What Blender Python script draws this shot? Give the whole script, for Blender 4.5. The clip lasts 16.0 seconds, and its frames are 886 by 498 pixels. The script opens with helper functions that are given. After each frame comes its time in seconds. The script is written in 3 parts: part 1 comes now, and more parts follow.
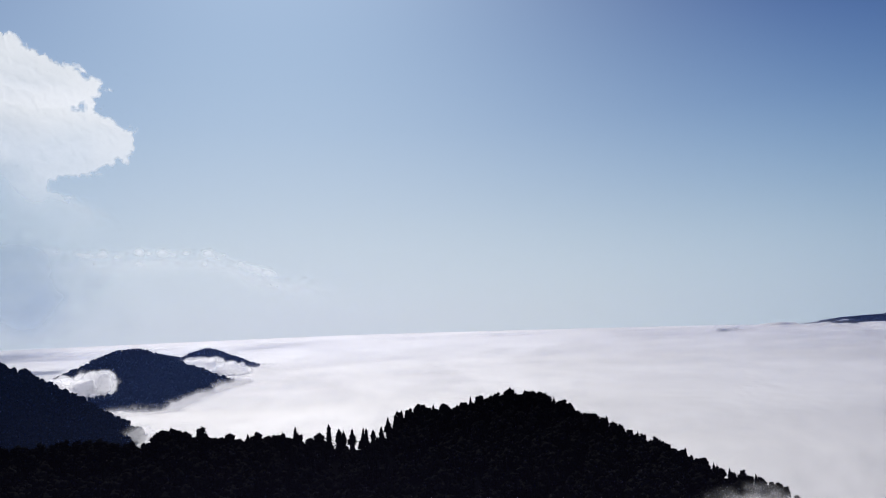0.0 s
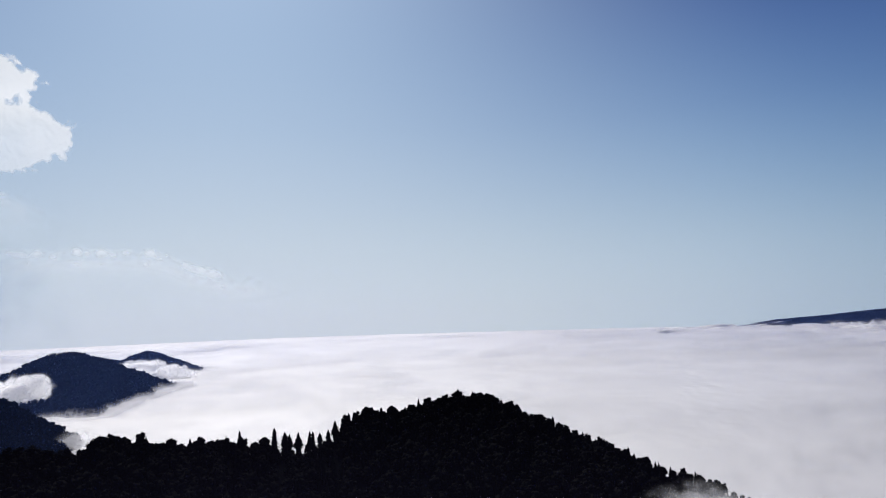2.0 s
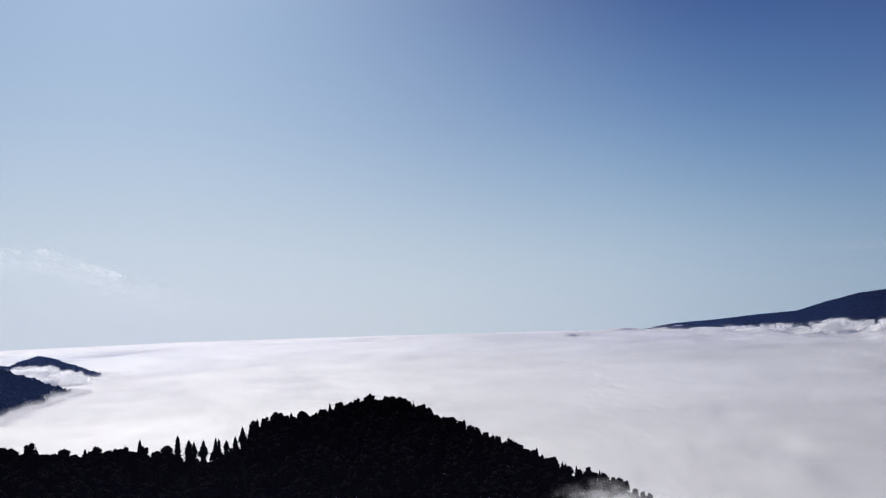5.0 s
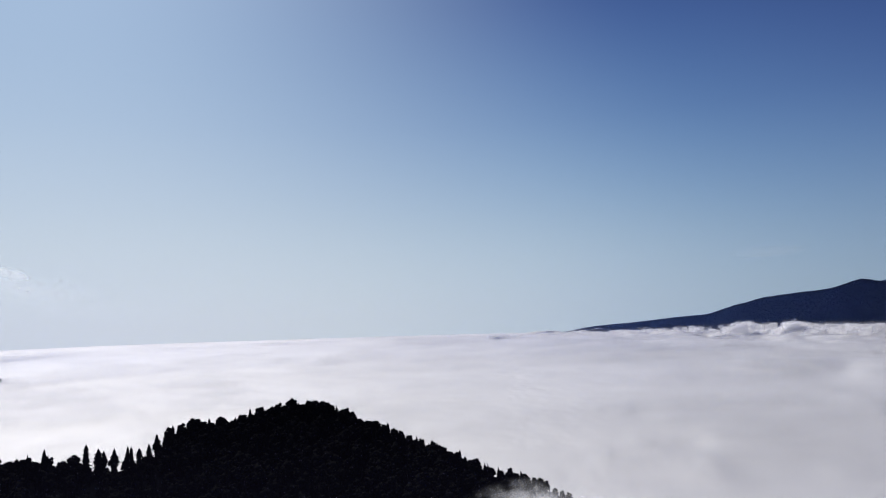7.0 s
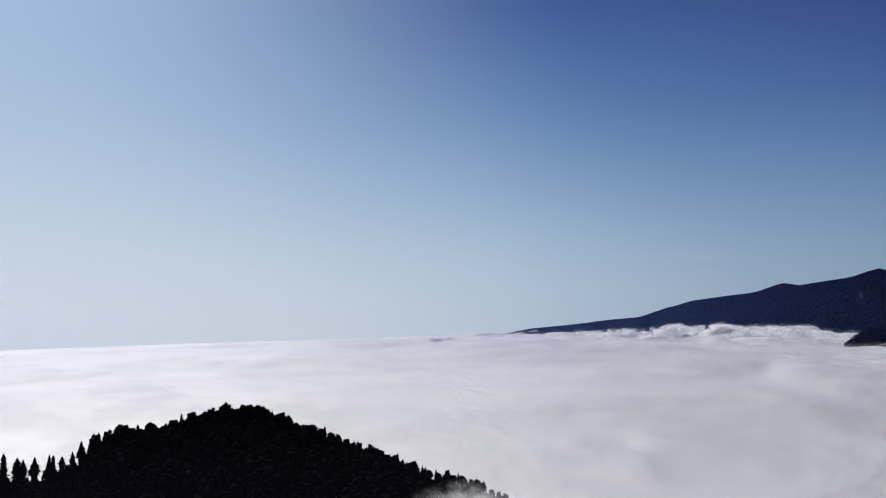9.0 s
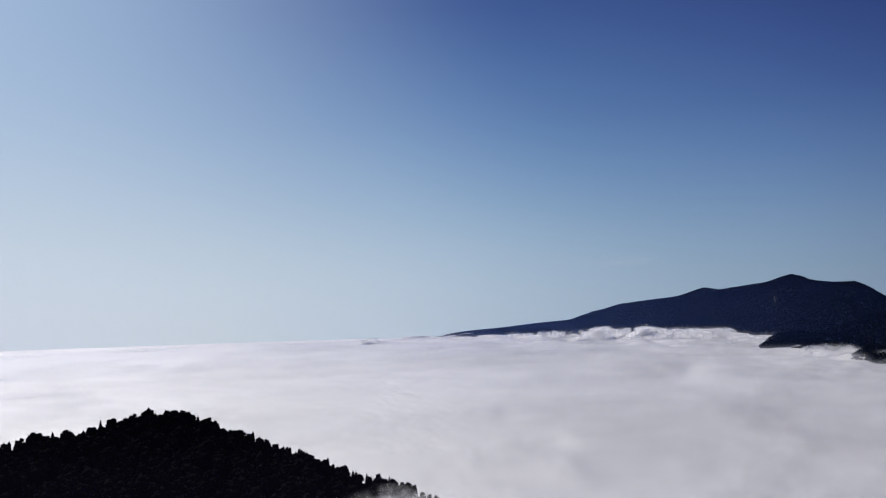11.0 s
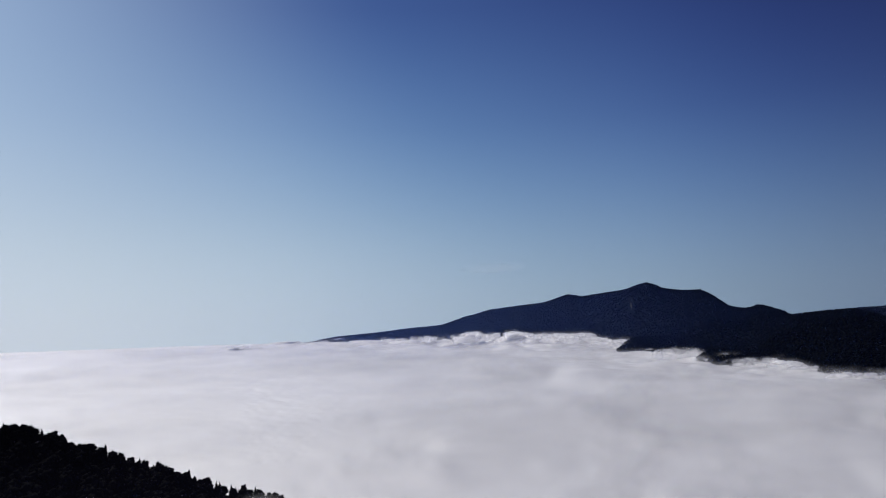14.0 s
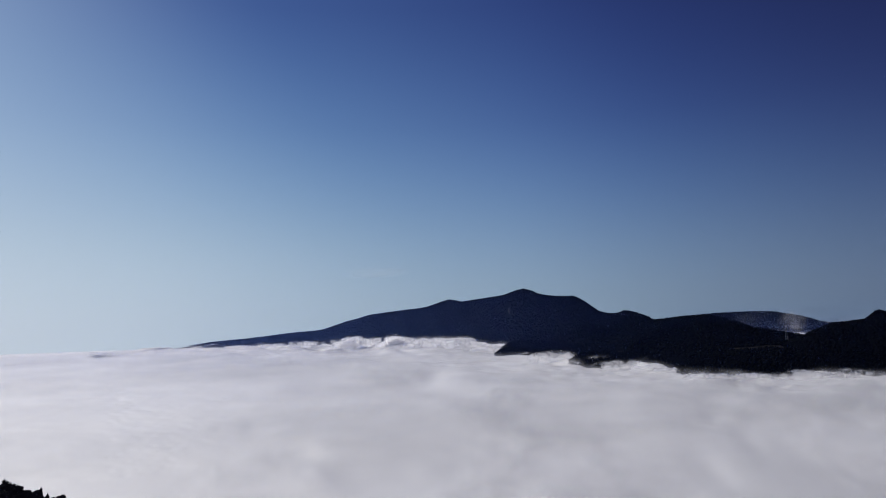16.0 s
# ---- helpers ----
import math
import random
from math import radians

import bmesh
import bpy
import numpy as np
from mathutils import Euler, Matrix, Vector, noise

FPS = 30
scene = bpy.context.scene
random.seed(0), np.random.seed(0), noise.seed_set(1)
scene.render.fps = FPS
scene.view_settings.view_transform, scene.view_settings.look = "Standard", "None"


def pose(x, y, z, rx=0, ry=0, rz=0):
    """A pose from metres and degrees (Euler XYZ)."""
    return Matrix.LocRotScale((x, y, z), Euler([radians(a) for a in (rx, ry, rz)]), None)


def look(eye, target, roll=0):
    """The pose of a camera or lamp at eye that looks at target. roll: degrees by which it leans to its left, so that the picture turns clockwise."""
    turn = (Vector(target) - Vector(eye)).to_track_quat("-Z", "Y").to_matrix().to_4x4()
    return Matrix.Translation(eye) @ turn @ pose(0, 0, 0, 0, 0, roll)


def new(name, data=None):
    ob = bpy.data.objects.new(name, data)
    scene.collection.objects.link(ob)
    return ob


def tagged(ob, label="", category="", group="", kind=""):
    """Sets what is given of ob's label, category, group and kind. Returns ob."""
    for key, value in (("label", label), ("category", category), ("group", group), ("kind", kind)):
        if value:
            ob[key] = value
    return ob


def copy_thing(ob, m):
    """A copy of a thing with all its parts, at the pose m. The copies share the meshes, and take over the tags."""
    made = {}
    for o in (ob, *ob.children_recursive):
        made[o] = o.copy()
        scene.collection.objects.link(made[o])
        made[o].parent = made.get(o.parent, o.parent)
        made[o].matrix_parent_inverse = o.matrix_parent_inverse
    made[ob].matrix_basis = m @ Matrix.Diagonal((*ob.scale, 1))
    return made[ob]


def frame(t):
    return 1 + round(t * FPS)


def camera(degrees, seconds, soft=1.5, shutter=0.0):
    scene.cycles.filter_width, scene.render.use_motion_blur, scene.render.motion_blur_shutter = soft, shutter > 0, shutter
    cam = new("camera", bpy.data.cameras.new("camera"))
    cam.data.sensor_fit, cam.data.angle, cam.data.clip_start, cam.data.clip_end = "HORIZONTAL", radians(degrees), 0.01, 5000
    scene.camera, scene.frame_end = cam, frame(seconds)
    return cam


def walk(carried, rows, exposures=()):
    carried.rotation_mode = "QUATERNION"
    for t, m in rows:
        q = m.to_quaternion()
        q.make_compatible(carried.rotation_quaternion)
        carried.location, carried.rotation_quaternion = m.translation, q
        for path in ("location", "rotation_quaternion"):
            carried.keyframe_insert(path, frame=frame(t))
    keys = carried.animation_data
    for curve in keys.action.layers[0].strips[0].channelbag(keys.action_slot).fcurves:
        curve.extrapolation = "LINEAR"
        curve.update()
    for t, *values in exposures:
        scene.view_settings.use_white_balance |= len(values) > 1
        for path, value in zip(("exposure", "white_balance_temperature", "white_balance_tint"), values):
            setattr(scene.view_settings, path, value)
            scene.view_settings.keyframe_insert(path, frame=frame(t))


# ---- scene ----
# A drone hovers 160 m over a sea of fog and turns slowly to its right.
EYE = 160.0
cam = camera(64.9, 16.0, soft=0.55)
TILT, LEAN = 96.09, 2.33
scene.cycles.transparent_max_bounces = 40
YAWS = [(0.0, 0.25), (0.5, -0.79), (1.0, -1.84), (1.5, -2.90), (2.0, -3.95), (2.5, -5.02), (3.0, -6.06), (3.5, -7.14), (4.0, -8.30),
        (6.5, -15.68), (7.0, -17.17), (7.5, -18.42), (8.0, -19.62), (8.5, -20.87), (9.0, -22.17), (11.5, -29.23), (12.0, -30.89),
        (12.5, -32.58), (13.0, -34.22), (13.5, -36.02), (14.0, -38.03), (14.5, -40.22), (15.0, -42.62), (15.5, -45.17), (16.0, -47.72)]
walk(cam, [(t, pose(0, 0, EYE, TILT, LEAN, yaw)) for t, yaw in YAWS])

# ---- light ----
SUN_AZ, SUN_EL = -14.0, 42.0


def bearing(az, el, r=1.0):
    a, e = radians(az), radians(el)
    return Vector((r * math.sin(a) * math.cos(e), r * math.cos(a) * math.cos(e), r * math.sin(e)))


sun = new("sun", bpy.data.lights.new("sun", "SUN"))
sun.data.energy, sun.data.angle, sun.data.color = 2.5, radians(0.6), (1.0, 0.95, 0.9)
sun.matrix_world = look((0, 0, 900), Vector((0, 0, 900)) - bearing(SUN_AZ, SUN_EL))


class Nodes:
    """A small wrapper for node trees."""

    def __init__(self, tree):
        self.tree = tree
        tree.nodes.clear()

    def add(self, kind, **settings):
        n = self.tree.nodes.new(kind)
        for key, value in settings.items():
            setattr(n, key, value)
        return n

    def join(self, a, b):
        self.tree.links.new(a, b)

    def math(self, op, a, b=0.0, clamp=False):
        n = self.add("ShaderNodeMath", operation=op, use_clamp=clamp)
        for i, v in enumerate((a, b)):
            if isinstance(v, (int, float)):
                n.inputs[i].default_value = v
            else:
                self.join(v, n.inputs[i])
        return n.outputs[0]

    def ramp(self, fac, stops, interp="LINEAR"):
        n = self.add("ShaderNodeValToRGB")
        n.color_ramp.interpolation = interp
        el = n.color_ramp.elements
        while len(el) < len(stops):
            el.new(0.5)
        for e, (p, c) in zip(el, stops):
            e.position, e.color = p, (*c, 1) if len(c) == 3 else c
        self.join(fac, n.inputs[0])
        return n.outputs[0]

    def span(self, v, a, b, c=0.0, d=1.0, smooth=False):
        n = self.add("ShaderNodeMapRange", interpolation_type="SMOOTHSTEP" if smooth else "LINEAR", clamp=True)
        for i, x in zip((1, 2, 3, 4), (a, b, c, d)):
            n.inputs[i].default_value = x
        self.join(v, n.inputs[0])
        return n.outputs[0]

    def mix(self, fac, a, b, blend="MIX"):
        n = self.add("ShaderNodeMix", data_type="RGBA", blend_type=blend)
        for i, v in zip((0, 6, 7), (fac, a, b)):
            if isinstance(v, (int, float)):
                n.inputs[i].default_value = v
            elif isinstance(v, tuple):
                n.inputs[i].default_value = (*v, 1)
            else:
                self.join(v, n.inputs[i])
        return n.outputs[2]

    def noise(self, vec, scale, detail=4.0, rough=0.55, warp=0.0):
        n = self.add("ShaderNodeTexNoise")
        n.inputs["Scale"].default_value, n.inputs["Detail"].default_value = scale, detail
        n.inputs["Roughness"].default_value, n.inputs["Distortion"].default_value = rough, warp
        self.join(vec, n.inputs["Vector"])
        return n.outputs[0]


def srgb(r, g, b):
    return tuple(((c / 255 + 0.055) / 1.055) ** 2.4 if c > 10 else c / 255 / 12.92 for c in (r, g, b))


# Sky: Nishita, with the haze of the morning laid over it by height and by the angle from the sun's bearing.
world = bpy.data.worlds.new("sky")
scene.world = world
world.use_nodes = True
W = Nodes(world.node_tree)
sky = W.add("ShaderNodeTexSky", sky_type="NISHITA", sun_disc=False, sun_elevation=radians(SUN_EL), sun_rotation=radians(SUN_AZ))
coord = W.add("ShaderNodeTexCoord")
sep = W.add("ShaderNodeSeparateXYZ")
W.join(coord.outputs["Generated"], sep.inputs[0])
height = W.math("ARCSINE", sep.outputs[2])
height = W.math("MULTIPLY", height, 180 / math.pi)
flat = W.add("ShaderNodeVectorMath", operation="MULTIPLY")
W.join(coord.outputs["Generated"], flat.inputs[0])
flat.inputs[1].default_value = (1, 1, 0)
unit = W.add("ShaderNodeVectorMath", operation="NORMALIZE")
W.join(flat.outputs[0], unit.inputs[0])
dot = W.add("ShaderNodeVectorMath", operation="DOT_PRODUCT")
W.join(unit.outputs[0], dot.inputs[0])
dot.inputs[1].default_value = bearing(SUN_AZ, 0)
away = W.math("MULTIPLY", W.math("ARCCOSINE", dot.outputs["Value"]), 180 / math.pi)
glow = W.math("MULTIPLY", away, W.math("ADD", 1.0, W.math("MULTIPLY", W.math("MAXIMUM", W.math("SUBTRACT", height, 5.0), 0.0), 0.016)))
u = W.span(height, -5, 45)


def haze(stops):
    return W.ramp(u, [((e + 5) / 50, srgb(*c)) for e, c in stops], "B_SPLINE")


near = haze([(-5, (214, 222, 226)), (2, (209, 218, 225)), (9, (189, 205, 221)), (16, (168, 191, 218)), (26, (151, 179, 213)), (44, (182, 201, 228))])
side = haze([(-5, (182, 199, 209)), (2, (171, 191, 205)), (9, (130, 163, 195)), (16, (91, 129, 179)), (25, (53, 83, 147)), (44, (36, 54, 116))])
wide = haze([(-5, (136, 156, 175)), (2, (126, 150, 174)), (9, (86, 120, 167)), (16, (47, 75, 140)), (25, (28, 42, 104)), (44, (25, 36, 95))])
far = haze([(-5, (96, 112, 136)), (2, (86, 106, 136)), (9, (49, 71, 121)), (16, (26, 36, 92)), (24, (17, 20, 67)), (44, (18, 24, 70))])
tint = W.mix(W.span(glow, 0, 66, smooth=True), near, side)
tint = W.mix(W.span(away, 36, 84, smooth=True), tint, wide)
tint = W.mix(W.span(away, 66, 102, smooth=True), tint, far)
real = W.mix(1.0, sky.outputs[0], (0.09, 0.09, 0.09), "MULTIPLY")
out = W.mix(0.94, real, tint)
bg = W.add("ShaderNodeBackground")
W.join(out, bg.inputs[0])
bg.inputs[1].default_value = 1.0
W.join(bg.outputs[0], W.add("ShaderNodeOutputWorld").inputs[0])


# ---- materials ----
def material(name):
    m = bpy.data.materials.new(name)
    m.use_nodes = True
    return m, Nodes(m.node_tree)


def principled(n, rough, spec):
    p = n.add("ShaderNodeBsdfPrincipled")
    p.inputs["Roughness"].default_value, p.inputs["Specular IOR Level"].default_value = rough, spec
    n.join(p.outputs[0], n.add("ShaderNodeOutputMaterial").inputs[0])
    return p


def foliage(name, dark, light, grain=1.2):
    m, n = material(name)
    p = principled(n, 0.95, 0.0)
    geo, obj, co = n.add("ShaderNodeNewGeometry"), n.add("ShaderNodeObjectInfo"), n.add("ShaderNodeTexCoord")
    speck = n.noise(co.outputs["Object"], grain, 3)
    stand = n.noise(co.outputs["Object"], 0.012, 2)
    v = n.math("ADD", n.math("MULTIPLY", geo.outputs["Random Per Island"], 0.45), n.math("MULTIPLY", obj.outputs["Random"], 0.2))
    v = n.math("ADD", v, n.math("MULTIPLY", speck, 0.25))
    v = n.math("ADD", v, n.math("MULTIPLY", stand, 0.25))
    n.join(n.ramp(v, [(0.2, dark), (0.9, light)]), p.inputs["Base Color"])
    return m


def ground_mat(name, dark, light, scale):
    m, n = material(name)
    p = principled(n, 0.95, 0.0)
    co = n.add("ShaderNodeTexCoord")
    a, b = n.noise(co.outputs["Object"], scale, 6), n.noise(co.outputs["Object"], scale * 14, 3)
    n.join(n.ramp(n.math("ADD", n.math("MULTIPLY", a, 0.7), n.math("MULTIPLY", b, 0.3)), [(0.3, dark), (0.7, light)]), p.inputs["Base Color"])
    bump = n.add("ShaderNodeBump")
    bump.inputs["Strength"].default_value, bump.inputs["Distance"].default_value = 0.5, 1.0
    n.join(b, bump.inputs["Height"])
    n.join(bump.outputs[0], p.inputs["Normal"])
    return m


def vapour(name, cover=None, patch=0.02, streak=(1, 1, 1), gloss=0.3, thin=1.0, low=0.3, high=0.7, white=(0.86, 0.86, 0.86), pass_on=0.7, relief=0.0, detail=4.0, sun_tint=None):
    """Fog and cloud: scatters light forwards and backwards; cover names the attribute of its density."""
    m, n = material(name)
    co = n.add("ShaderNodeTexCoord")
    mp = n.add("ShaderNodeMapping")
    mp.inputs["Scale"].default_value = streak
    n.join(co.outputs["Object"], mp.inputs[0])
    a = n.noise(mp.outputs[0], patch, detail, 0.55, 0.3)
    bump = n.add("ShaderNodeBump")
    bump.inputs["Strength"].default_value, bump.inputs["Distance"].default_value = relief, 0.06 / patch
    n.join(a, bump.inputs["Height"])
    d, t, g = n.add("ShaderNodeBsdfDiffuse"), n.add("ShaderNodeBsdfTranslucent"), n.add("ShaderNodeBsdfGlossy")
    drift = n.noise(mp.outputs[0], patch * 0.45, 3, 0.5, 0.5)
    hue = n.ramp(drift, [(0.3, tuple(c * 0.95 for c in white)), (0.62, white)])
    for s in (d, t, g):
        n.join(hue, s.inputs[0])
        n.join(bump.outputs[0], s.inputs["Normal"])
    # the gloss colour carries the warmth of forward-scattered sunlight
    if sun_tint:
        n.join(n.ramp(drift, [(0.3, tuple(c * 0.91 for c in sun_tint)), (0.62, sun_tint)]), g.inputs[0])
    g.inputs["Roughness"].default_value = 0.83
    g.distribution = "MULTI_GGX"
    m1, m2 = n.add("ShaderNodeMixShader"), n.add("ShaderNodeMixShader")
    m1.inputs[0].default_value = pass_on if cover else 0.0
    m2.inputs[0].default_value = gloss
    n.join(d.outputs[0], m1.inputs[1]), n.join(t.outputs[0], m1.inputs[2])
    n.join(m1.outputs[0], m2.inputs[1]), n.join(g.outputs[0], m2.inputs[2])
    last = m2
    if cover:
        at = n.add("ShaderNodeAttribute", attribute_name=cover)
        k = n.span(a, low, high, smooth=True)
        # dense parts stay closed, thin parts break up into wisps
        k = n.math("ADD", n.math("MULTIPLY", at.outputs["Fac"], 0.9), n.math("MULTIPLY", k, 0.6))
        k = n.math("MULTIPLY", n.span(k, 0.15, 1.0, smooth=True), at.outputs["Fac"])
        k = n.math("MULTIPLY", k, thin)
        clear, last = n.add("ShaderNodeBsdfTransparent"), n.add("ShaderNodeMixShader")
        n.join(k, last.inputs[0]), n.join(clear.outputs[0], last.inputs[1]), n.join(m2.outputs[0], last.inputs[2])
    n.join(last.outputs[0], n.add("ShaderNodeOutputMaterial").inputs[0])
    return m


# Leaf colours far darker than life, with the backlit crowns' shade in them.
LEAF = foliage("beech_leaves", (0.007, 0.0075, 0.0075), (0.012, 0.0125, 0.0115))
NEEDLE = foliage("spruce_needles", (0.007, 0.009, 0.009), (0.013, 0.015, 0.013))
# Far woods: shade and a little haze blue are put into the leaf colour.
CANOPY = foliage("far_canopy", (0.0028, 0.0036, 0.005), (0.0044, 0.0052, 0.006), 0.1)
BARK = ground_mat("bark", (0.03, 0.024, 0.018), (0.07, 0.055, 0.04), 1.5)
# Floor colour lowered to match the shade among the crowns.
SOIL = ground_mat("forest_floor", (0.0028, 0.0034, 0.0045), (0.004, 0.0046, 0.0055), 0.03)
GRASS = ground_mat("dry_meadow", (0.013, 0.012, 0.0115), (0.020, 0.0185, 0.017), 0.05)
ROCK = ground_mat("pale_rock", (0.10, 0.095, 0.09), (0.19, 0.18, 0.165), 0.08)
FOG = vapour("fog_top", None, 0.0035, (1, 1, 1), 0.95, white=(0.9, 0.9, 0.905), sun_tint=(0.93, 0.92, 0.9), relief=0.03, detail=2.0)
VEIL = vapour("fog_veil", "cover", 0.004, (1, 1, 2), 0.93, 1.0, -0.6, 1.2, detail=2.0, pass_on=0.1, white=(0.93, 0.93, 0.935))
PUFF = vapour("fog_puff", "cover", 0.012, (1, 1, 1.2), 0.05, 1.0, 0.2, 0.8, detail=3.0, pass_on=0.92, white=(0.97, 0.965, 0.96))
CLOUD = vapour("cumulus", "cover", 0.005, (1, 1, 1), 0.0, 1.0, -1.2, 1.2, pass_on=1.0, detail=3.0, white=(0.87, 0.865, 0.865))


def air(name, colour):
    """See-through sheet whose tint stands in for light scattered by haze."""
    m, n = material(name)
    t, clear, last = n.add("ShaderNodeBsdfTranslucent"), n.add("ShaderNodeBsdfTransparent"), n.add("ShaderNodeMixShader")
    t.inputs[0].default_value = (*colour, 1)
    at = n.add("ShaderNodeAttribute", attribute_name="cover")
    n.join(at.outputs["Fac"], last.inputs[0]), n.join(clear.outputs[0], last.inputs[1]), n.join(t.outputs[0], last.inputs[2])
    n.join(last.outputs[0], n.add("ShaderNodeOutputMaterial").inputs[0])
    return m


# Blue air light put into sheet colours; the nearer sheet lifts the ridge's blacks.
HAZE_SHEET = air("haze", (0.17, 0.29, 0.82))
BLACK_LIFT = air("near_haze", (0.4, 0.38, 0.75))


# ---- helpers of the place ----
def lattice(x, y, seed):
    """Smooth value noise in -1..1."""
    xi, yi = np.floor(x), np.floor(y)
    fx, fy = x - xi, y - yi
    fx, fy = fx * fx * fx * (fx * (fx * 6 - 15) + 10), fy * fy * fy * (fy * (fy * 6 - 15) + 10)

    def rnd(i, j):
        h = np.sin(i * 127.1 + j * 311.7 + seed * 74.7) * 43758.5453
        return (h - np.floor(h)) * 2 - 1
    a, b = rnd(xi, yi), rnd(xi + 1, yi)
    c, d = rnd(xi, yi + 1), rnd(xi + 1, yi + 1)
    return (a * (1 - fx) + b * fx) * (1 - fy) + (c * (1 - fx) + d * fx) * fy


def fbm(x, y, scale, seed, octaves=4, rough=0.5):
    v, amp, total = 0, 1.0, 0.0
    for k in range(octaves):
        v = v + amp * lattice(x / scale + 17.3 * k, y / scale - 9.1 * k, seed + k)
        total += amp
        amp *= rough
        scale /= 2.03
    return v / total


def polar(az, r):
    a = np.radians(az)
    return r * np.sin(a), r * np.cos(a)


def shrink(r):
    """Past 2 km the distance is drawn together, so that the horizon of the fog lies within 5 km."""
    r = np.asarray(r, float)
    return np.where(r < 2000, r, 2000 + 2900 * (1 - np.exp(-np.maximum(r - 2000, 0) / 2900)))


def unshrink(r):
    r = np.asarray(r, float)
    return np.where(r < 2000, r, 2000 - 2900 * np.log(np.maximum(1 - (r - 2000) / 2900, 1e-4)))


def fog_level(r):
    return EYE * (1 - r / unshrink(r))


def fog_range(el):
    """Where a line of sight that dips by el degrees meets the fog."""
    return shrink(EYE / np.tan(np.radians(-np.asarray(el, float))))


def mesh_from(name, co, faces, mat, smooth=False, cover=None):
    me = bpy.data.meshes.new(name)
    co, faces = np.asarray(co, np.float32), np.asarray(faces, np.int32)
    k = faces.shape[1]
    me.vertices.add(len(co)), me.loops.add(faces.size), me.polygons.add(len(faces))
    me.vertices.foreach_set("co", co.ravel())
    me.loops.foreach_set("vertex_index", faces.ravel())
    me.polygons.foreach_set("loop_start", np.arange(0, faces.size, k, dtype=np.int32))
    me.update(calc_edges=True)
    if smooth:
        me.polygons.foreach_set("use_smooth", np.ones(len(faces), bool))
    if cover is not None:
        me.attributes.new("cover", "FLOAT", "POINT").data.foreach_set("value", np.asarray(cover, np.float32).ravel())
    me.materials.append(mat)
    me.validate()
    return me


def grid_faces(n, m, wrap=False):
    i, j = np.meshgrid(np.arange(n - 1), np.arange(m if wrap else m - 1), indexing="ij")
    a, b = i * m + j, i * m + (j + 1) % m
    return np.stack([a, b, b + m, a + m], -1).reshape(-1, 4)


def part(name, me, parent, label=""):
    ob = new(name, me)
    ob.parent = parent
    return tagged(ob, label) if label else ob


# ---- the hills ----
class Hill:
    """A wooded ridge. crest: (bearing, elevation of the tree tops, distance); foot: (bearing, distance of the shore of the fog)."""

    def __init__(self, crest, foot, tree, back, rough, seed):
        self.c, self.f = np.array(crest, float), np.array(foot, float)
        self.tree, self.back, self.rough, self.seed = tree, back, rough, seed
        self.az0, self.az1 = self.c[0, 0], self.c[-1, 0]
        self.jag = 70.0 / self.c[:, 2].mean()

    def ridge(self, az):
        c = self.c
        rr = np.interp(az, c[:, 0], c[:, 2])
        el = np.interp(az, c[:, 0], c[:, 1]) + self.jag * fbm(np.asarray(az, float), 0 * np.asarray(az, float), 1.3, self.seed, 4, 0.55)
        return rr, EYE + rr * np.tan(np.radians(el)) - 0.8 * self.tree

    def height(self, az, r):
        rr, zr = self.ridge(az)
        rc = np.interp(az, self.f[:, 0], self.f[:, 1])
        fz = fog_level(rc)
        run = np.maximum(rr - rc, 30)
        slope = np.clip((zr - fz) / run, 0.16, 0.9)
        s = r - rr
        front = zr + slope * s
        behind = zr - self.back * s
        soft = 0.012 * np.abs(rr - rc) + 3
        z = -np.log(np.exp(-np.clip((front - zr) / soft, -60, 60)) + np.exp(-np.clip((behind - zr) / soft, -60, 60))) * soft + zr + 0.69 * soft
        x, y = polar(az, r)
        drop = np.clip((zr - z) / 40, 0.0, 1.0)
        gully = np.abs(fbm(x, y, 26 * self.rough, self.seed, 4)) * 1.6 - 0.3
        z = z - drop * gully * self.rough * 1.1 + fbm(x, y, 90, self.seed + 3, 3) * 1.5 * drop
        z = z - np.clip(rc - 40 - r, 0, None) * 0.2
        ends = np.maximum(self.az0 - az, az - self.az1)
        return z - np.maximum(ends + 0.3, 0) * 60

    def field(self, step_az, step_r, depth_front, depth_back):
        az = np.arange(self.az0 - 1.5, self.az1 + 1.5 + step_az, step_az)
        q = np.concatenate([np.linspace(-1, 0, int(depth_front / step_r)), np.linspace(0, 1, int(depth_back / step_r))[1:]])
        A, Q = np.meshgrid(az, q)
        rr, _ = self.ridge(A)
        R = rr + np.where(Q < 0, Q * depth_front, Q * depth_back)
        X, Y = polar(A, R)
        Z = np.maximum(self.height(A, R), -75)
        return np.stack([X, Y, Z], -1).reshape(-1, 3), grid_faces(len(q), len(az))


HILLS = {}
